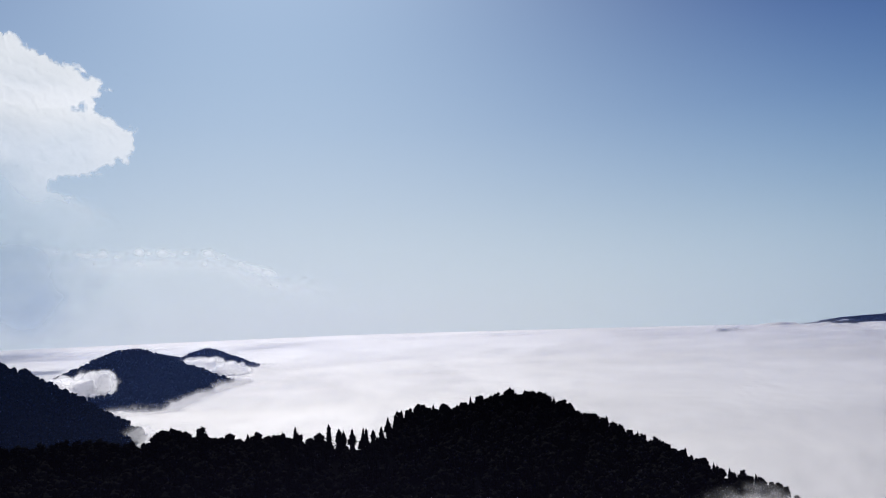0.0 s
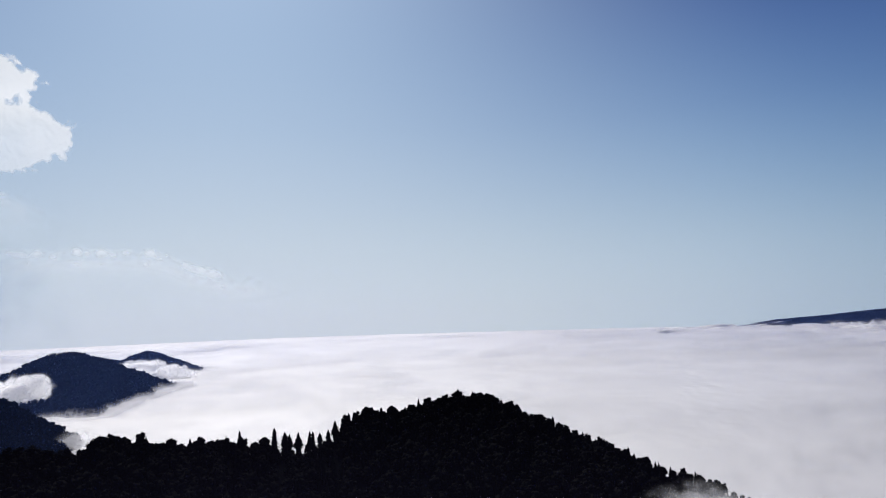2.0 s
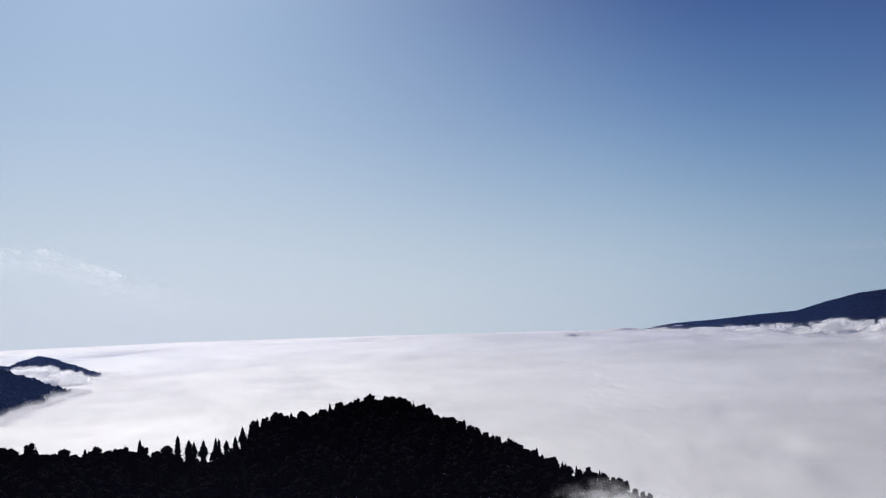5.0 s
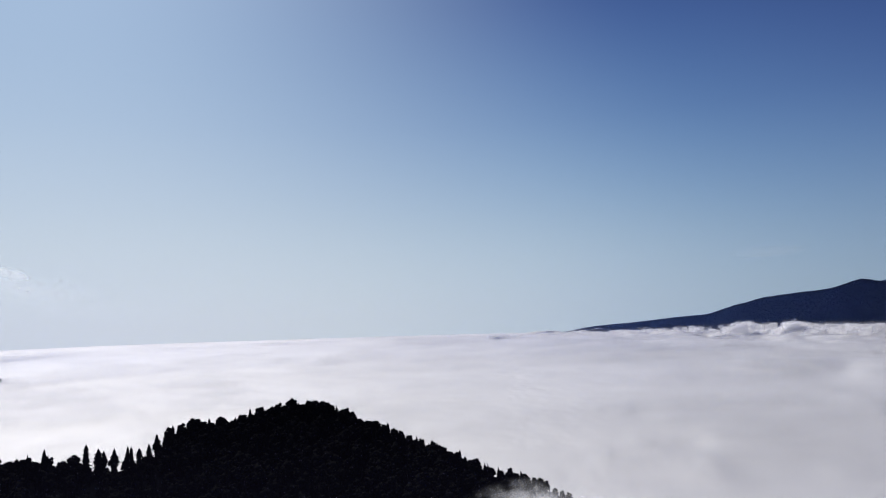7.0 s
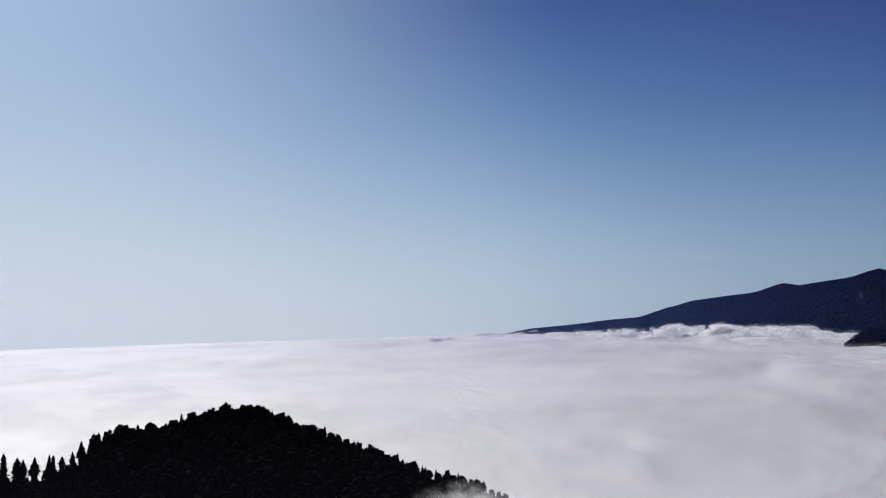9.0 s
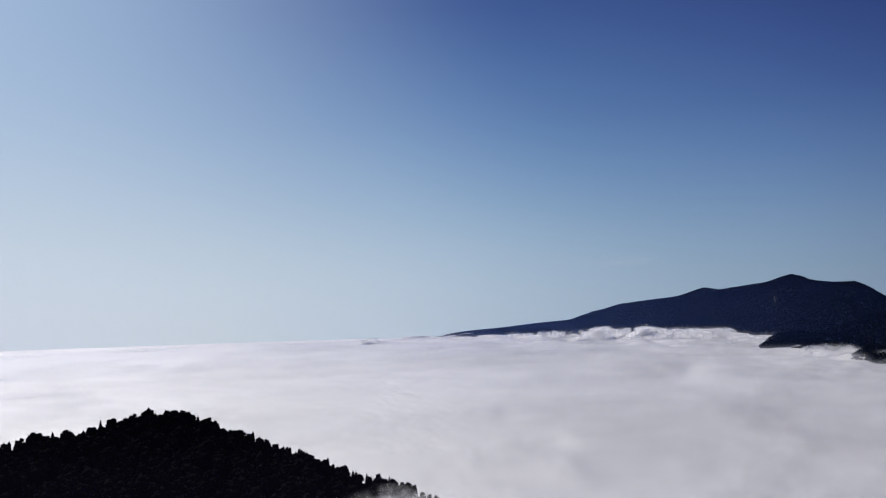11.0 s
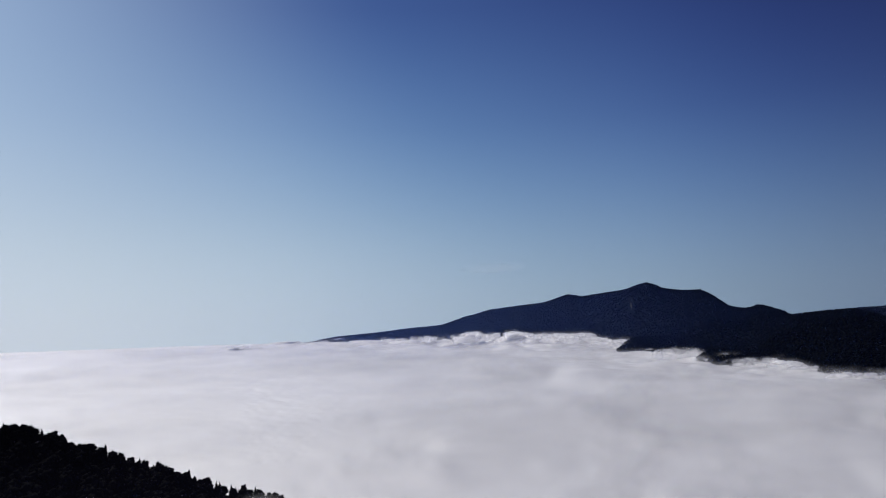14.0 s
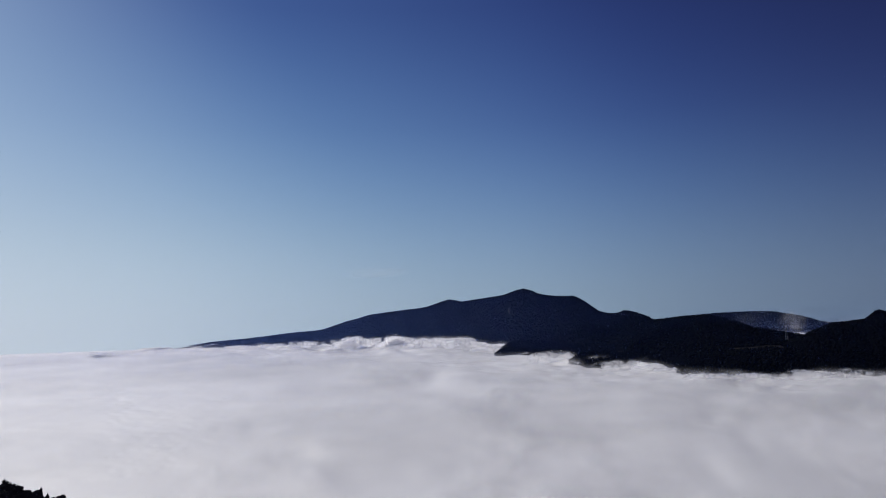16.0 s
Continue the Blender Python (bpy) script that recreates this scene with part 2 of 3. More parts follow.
HILLS["near"] = Hill(
    [(-75, -4.0, 430), (-60, -5.5, 500), (-45, -7.0, 560), (-33, -7.2, 600), (-26.5, -7.6, 618), (-24.6, -8.05, 620), (-23.6, -8.2, 621), (-22.9, -7.9, 622), (-22.5, -7.3, 623), (-21, -7.35, 625), (-17.5, -8.05, 630),
     (-13.3, -8.1, 640), (-11, -8.6, 640), (-8.9, -8.7, 645), (-6.5, -8.5, 655), (-4.6, -7.7, 675), (-2.8, -6.75, 700), (0.2, -6.6, 720),
     (2.5, -6.2, 735), (5.3, -5.75, 745), (7.3, -5.8, 745), (9.3, -6.65, 735), (11.4, -7.5, 720), (13.5, -8.4, 705), (15.6, -9.3, 690),
     (17.6, -10.0, 672), (19.6, -10.8, 655), (21.5, -11.25, 640), (23.4, -11.6, 622), (24.8, -12.2, 605), (26.5, -13.1, 590), (29, -15.5, 570)],
    [(-75, 150), (-25, 300), (-5, 440), (8, 520), (15, 550), (19, 560), (22, 565), (25, 560), (29, 550)], 15, 0.55, 10, 3)
HILLS["left"] = Hill(
    [(-62, 3.5, 900), (-50, 1.2, 1000), (-40, -0.3, 1100), (-36, -0.9, 1130), (-32.5, -1.55, 1150), (-30.5, -2.45, 1160), (-28.3, -3.8, 1180),
     (-26.1, -5.2, 1200), (-24.3, -6.5, 1210), (-22.9, -7.2, 1215), (-21.6, -7.9, 1215)],
    [(-62, 500), (-40, 700), (-30, 880), (-25, 1080), (-21, 1200)], 14, 0.5, 16, 11)
HILLS["island"] = Hill(
    [(-31.5, -4.0, 2120), (-30, -3.2, 2150), (-28.2, -2.4, 2180), (-25.6, -1.2, 2200), (-24.4, -0.95, 2208), (-23.7, -1.0, 2212), (-22.6, -1.3, 2230), (-21.6, -1.7, 2250),
     (-19.5, -2.6, 2290), (-17.5, -3.5, 2330), (-16.3, -3.8, 2350), (-15.4, -4.3, 2350)],
    [(-32, 1850), (-28, 1740), (-25, 1690), (-20, 1650), (-18.2, 1980), (-17, 2180), (-15, 2330)], 14, 0.45, 22, 23)
HILLS["islet"] = Hill(
    [(-24.5, -2.2, 2950), (-23, -1.55, 2980), (-22.2, -1.4, 3000), (-20.7, -1.75, 3030), (-19.9, -1.4, 3050), (-18.9, -1.1, 3070), (-18.0, -1.35, 3080),
     (-16.2, -2.1, 3100), (-13.7, -3.1, 3060), (-12.9, -3.6, 3050)],
    [(-25, 2850), (-19, 2940), (-17, 2800), (-15, 2720), (-13, 2900)], 13, 0.4, 22, 31)
HILLS["mountain"] = Hill(
    [(23.0, -1.7, 4700), (24.5, -1.2, 4700), (26.4, -0.97, 4700), (29.4, -0.6, 4700), (32.5, -0.45, 4700), (35.6, -0.2, 4690), (37.9, -0.08, 4680), (39.8, 0.5, 4670),
     (41.9, 1.02, 4650), (44, 1.22, 4630), (46.3, 1.42, 4600), (48.3, 2.0, 4560), (49.25, 1.78, 4520), (50.9, 1.94, 4460), (52.7, 2.14, 4380), (53.7, 2.47, 4330), (54.4, 2.62, 4300), (55.1, 2.4, 4240),
     (55.5, 2.15, 4200), (56.8, 1.9, 4110), (58.4, 1.83, 3960), (59.1, 1.44, 3890), (59.7, 1.0, 3830), (60.3, 0.52, 3770), (61.4, 0.29, 3660), (61.9, 0.36, 3600), (62.3, 0.53, 3560),
     (62.9, 0.4, 3500), (63.8, 0.05, 3400), (64.6, -0.38, 3320), (68, -0.6, 3100), (72, -1.2, 2950), (76, -2.0, 2900)],
    [(a, float(fog_range(e))) for a, e in ((23, -1.4), (28, -1.2), (33.5, -1.12), (39.2, -1.08), (43, -1.12), (44.7, -1.55), (48.4, -1.4), (51.6, -1.85), (55, -2.3), (60, -3.0), (64, -3.6), (76, -4))],
    18, 0.6, 60, 43)
HILLS["mast"] = Hill(
    [(61.5, -1.6, 3000), (63, -0.8, 2950), (64.7, -0.3, 2900), (66.5, -0.15, 2850), (68.5, -0.07, 2780), (69.8, -0.45, 2700), (71.1, -0.95, 2620), (73, -1.98, 2500),
     (74.2, -2.1, 2420), (76, -2.4, 2380), (80, -2.6, 2350)],
    [(61, 2400), (64, 2240), (67, 1890), (71, 1850), (75, 1960), (80, 2000)], 14, 0.5, 30, 57)
HILLS["far"] = Hill(
    [(64, -0.6, 4300), (67, -0.2, 4280), (69, 0.0, 4250), (71.2, 0.03, 4220), (73.1, -0.06, 4200), (74.7, -0.42, 4180), (76.4, -0.98, 4150), (79, -1.05, 4100), (84, -1.2, 4100)],
    [(64, 3800), (84, 3700)], 16, 0.5, 40, 61)
HILLS["right"] = Hill(
    [(72.6, -2.9, 2250), (74.2, -2.1, 2230), (75.6, -1.43, 2210), (76.7, -1.0, 2200), (78.8, -0.79, 2180), (79.55, -0.17, 2170), (80.4, -0.35, 2160), (83, 0.6, 2130),
     (88, 1.5, 2100), (95, 0.5, 2050), (104, -2.5, 2000)],
    [(72, 1990), (75, 1960), (80, 1990), (90, 1900), (104, 1850)], 13, 0.5, 26, 71)
HILLS["spur"] = Hill(
    [(51.0, -3.3, 3080), (51.75, -2.6, 3100), (52.5, -2.0, 3130), (53.3, -1.55, 3160), (55.3, -1.5, 3180), (57.5, -1.85, 3150), (60, -2.2, 3100), (63, -2.6, 3000)],
    [(51, 3050), (55.7, 2900), (59, 2700), (63, 2500)], 14, 0.5, 20, 83)
HILLS["foothill"] = Hill(
    [(57.2, -3.7, 2500), (57.75, -3.25, 2510), (58.7, -2.65, 2530), (60, -2.6, 2530), (61.9, -2.7, 2500), (64, -2.95, 2430), (66, -2.85, 2350), (68.5, -2.65, 2260), (71, -2.4, 2200),
     (73.3, -2.3, 2180), (75, -2.9, 2150)],
    [(57, 2480), (61, 2350), (63, 2200), (67.4, 1880), (71, 1855), (75, 1970)], 12, 0.5, 20, 91)

HILLS["holm"] = Hill([(20.7, -1.75, 4340), (21.1, -1.36, 4340), (21.6, -1.27, 4340), (22.1, -1.36, 4340), (22.9, -1.8, 4340)], [(20, 4290), (24, 4290)], 8, 0.5, 10, 97)

LABELS = {
    "holm": "tiny dark wooded hilltop just breaking through the fog",
    "near": "dark forested ridge in the foreground rising from fog",
    "left": "steep dark wooded hillside sloping down into fog",
    "island": "dark blue wooded hill standing out of the fog",
    "islet": "small distant wooded hill with fog round it",
    "mountain": "long dark wooded mountain with a rounded summit above fog",
    "mast": "dark wooded shoulder in front of the mountain",
    "far": "distant blue ridge behind a valley full of mist",
    "right": "black wooded hill with a small pointed top",
    "spur": "low wooded spur running out into the fog",
    "foothill": "low dark foothill with a pale meadow along it",
}
GRIDS = {"holm": (0.1, 12, 120, 120), "near": (0.35, 8, 480, 250), "left": (0.35, 10, 650, 250), "island": (0.2, 14, 700, 350), "islet": (0.2, 16, 500, 300), "mountain": (0.2, 20, 1200, 160),
         "mast": (0.25, 16, 1100, 300), "far": (0.3, 30, 700, 200), "right": (0.3, 14, 500, 300), "spur": (0.2, 16, 600, 200), "foothill": (0.2, 14, 600, 200)}
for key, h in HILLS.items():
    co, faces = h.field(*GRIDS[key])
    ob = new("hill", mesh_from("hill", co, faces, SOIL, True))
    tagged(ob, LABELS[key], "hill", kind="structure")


def terrain(az, r, keys=None):
    z = np.full(np.shape(az), -75.0)
    for key, h in HILLS.items():
        if keys is None or key in keys:
            inside = (az > h.az0 - 1.5) & (az < h.az1 + 1.5)
            rr, _ = h.ridge(az)
            f, b = GRIDS[key][2:]
            inside &= (r > rr - f) & (r < rr + b)
            z = np.where(inside, np.maximum(z, h.height(az, r)), z)
    return z


# ground under it all
gr = np.concatenate([[0], np.geomspace(60, 4950, 40)])
ga = np.arange(0, 360, 5.0)
A, R = np.meshgrid(ga, gr)
X, Y = polar(A, R)
Z = -70 + 4 * fbm(X, Y, 300, 5) + 0 * X
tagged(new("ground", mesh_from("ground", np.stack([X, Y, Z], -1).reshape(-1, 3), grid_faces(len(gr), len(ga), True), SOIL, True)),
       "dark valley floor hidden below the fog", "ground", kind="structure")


# ---- the sea of fog ----
def fog_dip(A):
    """How far below the level the rim of the fog lies."""
    dip = np.interp(A, [-180, -40, -9, 5, 18, 26, 60, 180], [0.66, 0.66, 0.62, 0.78, 0.93, 1.05, 1.1, 0.66])
    return dip + 0.03 * fbm(A, 0 * A, 2.2, 77, 5, 0.6) * np.interp(A, [-40, -10, 20], [1.0, 0.5, 0.6])


def puffed(u, v, size, seed, octaves=3, soft=0.02):
    """Round heaps with soft creases between them, about -0.5..0.7."""
    n = fbm(u + 0.25 * v, v, size, seed, octaves, 0.5)
    return (np.sqrt(n * n + soft) - 0.3) * 2.2


def fog_swell(A, T):
    """Height of the fog's top above its mean level, in metres: calm on the open sea, heaped up along the mountain."""
    u, v, w = np.radians(A), 0.62 * np.log(T), 0.4 * np.log(T)
    end = EYE / np.tan(np.radians(np.interp(A, [20, 28, 39, 43, 48, 52, 55, 60, 64, 68, 76, 90], [1.0, 1.1, 1.1, 1.2, 1.5, 1.9, 2.3, 3.0, 3.6, 4.6, 4.4, 4.0])))
    q = T / end
    side = np.clip((A - 26) / 16, 0, 1)
    side = side * side * (3 - 2 * side)
    begin = np.interp(A, [50, 60], [0.22, 0.4])
    band = np.clip((q - begin) / (0.8 - begin), 0, 1)
    band = band * band * (3 - 2 * band) * np.clip((1.3 - q) / 0.25, 0, 1)
    level_out = np.clip((fog_range_true(A) - T) / 4000, 0.1, 1)
    open_sea = 0.001 + 0.0025 * np.clip((A + 5) / 60, 0, 1)
    warp = 0.05 * fbm(u, w, 0.16, 12, 2)
    z = open_sea * fbm(u + warp, w, 0.3, 2, 3) * np.clip(1500 / T, 0.04, 1) ** 1.5
    z = z + (0.0004 + 0.0042 * side) * puffed(u + warp, w, 0.15, 5, 2, 0.05) * np.clip(1800 / T, 0.15, 1) ** (1 - side)
    lumps = 0.6 + 0.9 * fbm(u, v, 0.3, 31, 2)
    heaps = 0.0085 * puffed(u + warp, v + warp, 0.12, 9, 2) + 0.0070 * puffed(u - warp, v, 0.06, 15, 2) + band * (0.0032 * puffed(u, v + warp, 0.026, 19, 2) + 0.0012 * puffed(u, v, 0.012, 23, 1)) - np.interp(A, [49, 55], [0.0042, 0.0008]) * band
    # the tallest heap of all
    tower = 0.0105 * np.exp(-((A - 43.7) / 1.5) ** 2 - (np.log(T / 5300) / 0.22) ** 2) * (0.8 + 0.5 * puffed(u, v, 0.03, 27, 2))
    z = z + tower
    return T * (z * level_out + side * band * np.clip(lumps, 0.15, 1.4) * heaps)


def fog_range_true(A):
    return EYE / np.tan(np.radians(fog_dip(A)))


def fog_top(az, rt):
    """Rings of fog at true distances rt, drawn together towards the horizon."""
    A, T = np.meshgrid(az, rt)
    T = np.minimum(T, fog_range_true(A))
    R = shrink(T)
    # round the wooded islands the fog lies flat
    lap = np.exp(-np.maximum(fog_level(R) - terrain(A, R), 0) / 35.0) * np.clip((36 - A) / 10, 0, 1) * (R > 900)
    zt = fog_swell(A, T)
    u, v = np.radians(A), 0.7 * np.log(T)
    torn = T * (0.0034 * puffed(u, v, 0.045, 83, 2) + 0.0014 * puffed(u, v, 0.016, 85, 2))
    return A, T, R, zt + (torn - zt) * np.clip(1.4 * lap, 0, 1), np.clip(2.0 * lap, 0, 1)


def sheet_at(A, T, R, zt):
    X, Y = polar(A, R)
    return np.stack([X, Y, EYE + (zt - EYE) * R / T], -1).reshape(-1, 3)


az_fine = np.concatenate([np.arange(-180, -40, 4.0), np.arange(-40, 22, 0.4), np.arange(22, 86, 0.16), np.arange(86, 180, 4.0)])
rings = np.concatenate([[0.02, 40, 90], np.geomspace(140, 460, 16), np.geomspace(480, 1500, 130), np.geomspace(1507, 9000, 360), np.geomspace(9100, 16000, 40)])
A, T, R, top, _ = fog_top(az_fine, rings)
tagged(new("sea_of_fog", mesh_from("sea_of_fog", sheet_at(A, T, R, top - 2.0), grid_faces(len(rings), len(az_fine), True), FOG, True)),
       "smooth white sea of fog filling the valleys to the horizon", "fog", kind="stuff")

# thin wisps over it, one above the other, so that its top has no hard edge
az_v, rv = np.arange(-40, 88, 0.32), np.geomspace(470, 9000, 300)
A, T, R, top, beach = fog_top(az_v, rv)
u, w = np.radians(A), 0.35 * np.log(T)
drift = 0.7 * fbm(u + 0.1 * fbm(u, w, 0.2, 71, 2), w, 0.09, 61, 4, 0.5) + 0.4 * fbm(u, w, 0.5, 67, 2)
drift = drift + 0.45 * fbm(u, 2 * w, 0.03, 73, 3, 0.55) * np.clip((A - 26) / 14, 0, 1) * np.clip((T - 1600) / 2200, 0, 1)
edge = np.clip(np.minimum(A + 40, 88 - A) / 3, 0, 1) * np.clip((T - 480) / 120, 0, 1) * np.clip((fog_range_true(A) - T) / 2500, 0, 1)
thick = np.maximum(0.48 * beach, np.interp(A, [20, 36], [0.24, 0.36]))
for k in range(1, 7):
    lift = -2.0 + 0.9 * k + 0.0008 * k * T * (np.interp(A, [0, 30, 42], [0.55, 0.9, 1.1]) + 0.5 * beach)
    cover = np.clip(0.8 - 0.12 * k + drift * (1 + 0.8 * beach), 0, 1) * (1 - k / 8) * thick
    tagged(new("fog_wisps", mesh_from("fog_wisps", sheet_at(A, T, R, top + lift), grid_faces(len(rv), len(az_v)), VEIL, True, (cover * edge).ravel())),
           "thin white mist drifting over the sea of fog", "fog", kind="stuff")


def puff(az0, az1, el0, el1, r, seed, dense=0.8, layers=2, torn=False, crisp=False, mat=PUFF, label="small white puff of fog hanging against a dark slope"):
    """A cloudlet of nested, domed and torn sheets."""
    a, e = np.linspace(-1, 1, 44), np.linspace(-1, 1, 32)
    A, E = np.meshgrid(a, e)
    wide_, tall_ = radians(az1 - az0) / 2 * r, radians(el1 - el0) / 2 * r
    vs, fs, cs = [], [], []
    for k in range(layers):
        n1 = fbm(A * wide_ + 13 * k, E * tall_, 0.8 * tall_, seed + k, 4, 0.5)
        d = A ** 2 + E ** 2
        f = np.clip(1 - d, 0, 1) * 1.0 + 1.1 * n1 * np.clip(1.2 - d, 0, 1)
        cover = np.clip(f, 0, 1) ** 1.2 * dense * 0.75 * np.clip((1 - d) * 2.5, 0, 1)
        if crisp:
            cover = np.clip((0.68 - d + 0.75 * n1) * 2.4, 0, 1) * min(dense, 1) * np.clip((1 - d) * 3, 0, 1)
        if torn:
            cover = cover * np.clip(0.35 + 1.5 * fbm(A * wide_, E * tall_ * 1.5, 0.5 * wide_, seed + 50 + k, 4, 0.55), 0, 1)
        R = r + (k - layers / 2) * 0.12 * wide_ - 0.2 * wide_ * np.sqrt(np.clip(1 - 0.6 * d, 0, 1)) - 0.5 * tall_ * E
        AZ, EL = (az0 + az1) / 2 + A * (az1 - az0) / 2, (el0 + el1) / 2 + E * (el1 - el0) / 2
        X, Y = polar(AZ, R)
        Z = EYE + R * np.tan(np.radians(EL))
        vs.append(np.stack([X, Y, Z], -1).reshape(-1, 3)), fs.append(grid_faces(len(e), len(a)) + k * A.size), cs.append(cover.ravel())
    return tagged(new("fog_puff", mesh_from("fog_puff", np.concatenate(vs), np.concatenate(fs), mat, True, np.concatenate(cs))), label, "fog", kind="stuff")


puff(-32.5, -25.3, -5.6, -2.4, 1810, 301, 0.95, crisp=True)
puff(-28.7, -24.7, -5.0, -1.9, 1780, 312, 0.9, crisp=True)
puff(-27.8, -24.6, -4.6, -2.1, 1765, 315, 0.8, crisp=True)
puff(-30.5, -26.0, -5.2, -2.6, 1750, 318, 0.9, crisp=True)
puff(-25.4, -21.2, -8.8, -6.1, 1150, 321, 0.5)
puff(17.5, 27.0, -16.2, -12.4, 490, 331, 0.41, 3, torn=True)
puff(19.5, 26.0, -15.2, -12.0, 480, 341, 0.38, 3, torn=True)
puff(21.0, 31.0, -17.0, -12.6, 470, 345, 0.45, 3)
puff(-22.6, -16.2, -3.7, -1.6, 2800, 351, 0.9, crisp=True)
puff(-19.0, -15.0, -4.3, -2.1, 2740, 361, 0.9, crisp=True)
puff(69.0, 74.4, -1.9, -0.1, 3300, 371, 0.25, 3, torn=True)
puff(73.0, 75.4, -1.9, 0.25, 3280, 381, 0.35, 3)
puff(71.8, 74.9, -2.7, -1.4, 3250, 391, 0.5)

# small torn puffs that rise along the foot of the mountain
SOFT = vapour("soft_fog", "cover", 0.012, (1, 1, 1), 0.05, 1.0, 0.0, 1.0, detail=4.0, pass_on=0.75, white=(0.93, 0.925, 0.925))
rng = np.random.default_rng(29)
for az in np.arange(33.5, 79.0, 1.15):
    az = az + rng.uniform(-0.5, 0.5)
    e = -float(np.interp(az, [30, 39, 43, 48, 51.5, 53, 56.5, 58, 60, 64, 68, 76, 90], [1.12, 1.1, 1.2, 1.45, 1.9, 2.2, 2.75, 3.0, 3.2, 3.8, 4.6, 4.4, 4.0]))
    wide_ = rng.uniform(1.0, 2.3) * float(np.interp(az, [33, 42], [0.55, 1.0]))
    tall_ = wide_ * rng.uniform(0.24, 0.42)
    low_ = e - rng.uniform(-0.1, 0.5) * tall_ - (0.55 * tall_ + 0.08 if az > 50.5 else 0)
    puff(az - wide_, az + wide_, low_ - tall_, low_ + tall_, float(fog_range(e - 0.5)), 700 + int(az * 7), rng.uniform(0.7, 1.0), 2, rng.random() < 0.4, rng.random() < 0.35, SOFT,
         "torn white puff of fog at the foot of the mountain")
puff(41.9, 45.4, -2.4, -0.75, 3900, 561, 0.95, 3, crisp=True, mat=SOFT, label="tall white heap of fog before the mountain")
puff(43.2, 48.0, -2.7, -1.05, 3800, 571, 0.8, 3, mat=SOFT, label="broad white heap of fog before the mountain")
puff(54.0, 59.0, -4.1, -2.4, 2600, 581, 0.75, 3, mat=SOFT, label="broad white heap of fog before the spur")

# ---- tinted sheets in place of haze between the ranges; the nearest lifts the blacks ----
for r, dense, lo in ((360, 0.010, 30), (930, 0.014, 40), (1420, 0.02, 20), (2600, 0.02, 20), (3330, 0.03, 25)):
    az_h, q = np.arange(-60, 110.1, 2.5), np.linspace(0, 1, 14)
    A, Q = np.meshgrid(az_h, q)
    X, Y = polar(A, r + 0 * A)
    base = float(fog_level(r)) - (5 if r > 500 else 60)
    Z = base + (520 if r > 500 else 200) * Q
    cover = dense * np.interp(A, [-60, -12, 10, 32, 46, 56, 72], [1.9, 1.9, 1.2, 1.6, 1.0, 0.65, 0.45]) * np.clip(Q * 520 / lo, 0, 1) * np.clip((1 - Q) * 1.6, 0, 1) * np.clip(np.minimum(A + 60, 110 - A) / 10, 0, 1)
    tagged(new("haze", mesh_from("haze", np.stack([X, Y, Z], -1).reshape(-1, 3), grid_faces(len(q), len(az_h)), BLACK_LIFT if r < 500 else HAZE_SHEET, True, cover.ravel())),
           "faint blue sheet imitating haze between the hills", "haze", kind="stuff")


# thin mist fills the valley behind the saddle; this sheet's blue also imitates haze
MIST_HAZE = air("valley_mist", (0.25, 0.35, 0.72))
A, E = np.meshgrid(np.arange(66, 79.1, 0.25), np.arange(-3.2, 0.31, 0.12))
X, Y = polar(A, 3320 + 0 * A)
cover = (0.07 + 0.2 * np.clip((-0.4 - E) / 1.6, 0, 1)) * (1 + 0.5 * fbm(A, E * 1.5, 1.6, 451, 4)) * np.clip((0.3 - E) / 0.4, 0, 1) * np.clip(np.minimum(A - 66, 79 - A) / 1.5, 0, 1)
tagged(new("haze", mesh_from("haze", np.stack([X, Y, EYE + 3320 * np.tan(np.radians(E))], -1).reshape(-1, 3), grid_faces(*A.shape), MIST_HAZE, True, np.clip(cover, 0, 1).ravel())),
       "thin sheet of valley mist, tinted blue to imitate distance haze", "haze", kind="stuff")


# ---- clouds in the sky ----
def cloud_mesh(A, E, dens, R, label, mat=None):
    X, Y = polar(A, R)
    P = np.stack([X, Y, EYE + R * np.tan(np.radians(E))], -1).reshape(-1, 3)
    faces = grid_faces(*A.shape)
    faces = faces[(dens.ravel()[faces] > 0.002).any(1)]
    keep = np.unique(faces)
    index = np.zeros(len(P), np.int64)
    index[keep] = np.arange(len(keep))
    return tagged(new("cloud", mesh_from("cloud", P[keep], index[faces], mat or CLOUD, True, dens.ravel()[keep])), label, "cloud", kind="stuff")


def thunderhead(lobes, az0, az1, el0, el1, step, r, seed):
    """A towering cloud of merged lobes: (bearing, elevation, half width, half height)."""
    A, E = np.meshgrid(np.arange(az0, az1, step), np.arange(el0, el1, step))
    big = fbm(A, E, 2.6, seed, 3, 0.5)
    wa_, we_ = A + 0.25 * fbm(A, E, 0.9, seed + 3, 2), E + 0.25 * fbm(A, E, 0.9, seed + 4, 2)
    fine, crisp = puffed(wa_, we_, 1.0, seed + 7, 3, 0.004), puffed(wa_, we_, 0.36, seed + 9, 2, 0.004)
    g = np.full(A.shape, -9.0)
    for a, e, wa, we in lobes:
        d = np.sqrt(((A - a) / wa) ** 2 + ((E - e) / we) ** 2)
        g = np.logaddexp(4 * g, 4 * (1 - d) * min(wa, we)) / 4
    smooth_g = np.clip(g + 0.3 * big, 0, 3)
    g = g + 0.3 * big + 0.3 * fine + 0.1 * crisp
    high = np.clip((E - 6) / 10, 0, 1)
    rim = np.clip(g / (0.22 + 1.6 * np.clip((11 - E) / 5, 0, 1)), 0, 1)
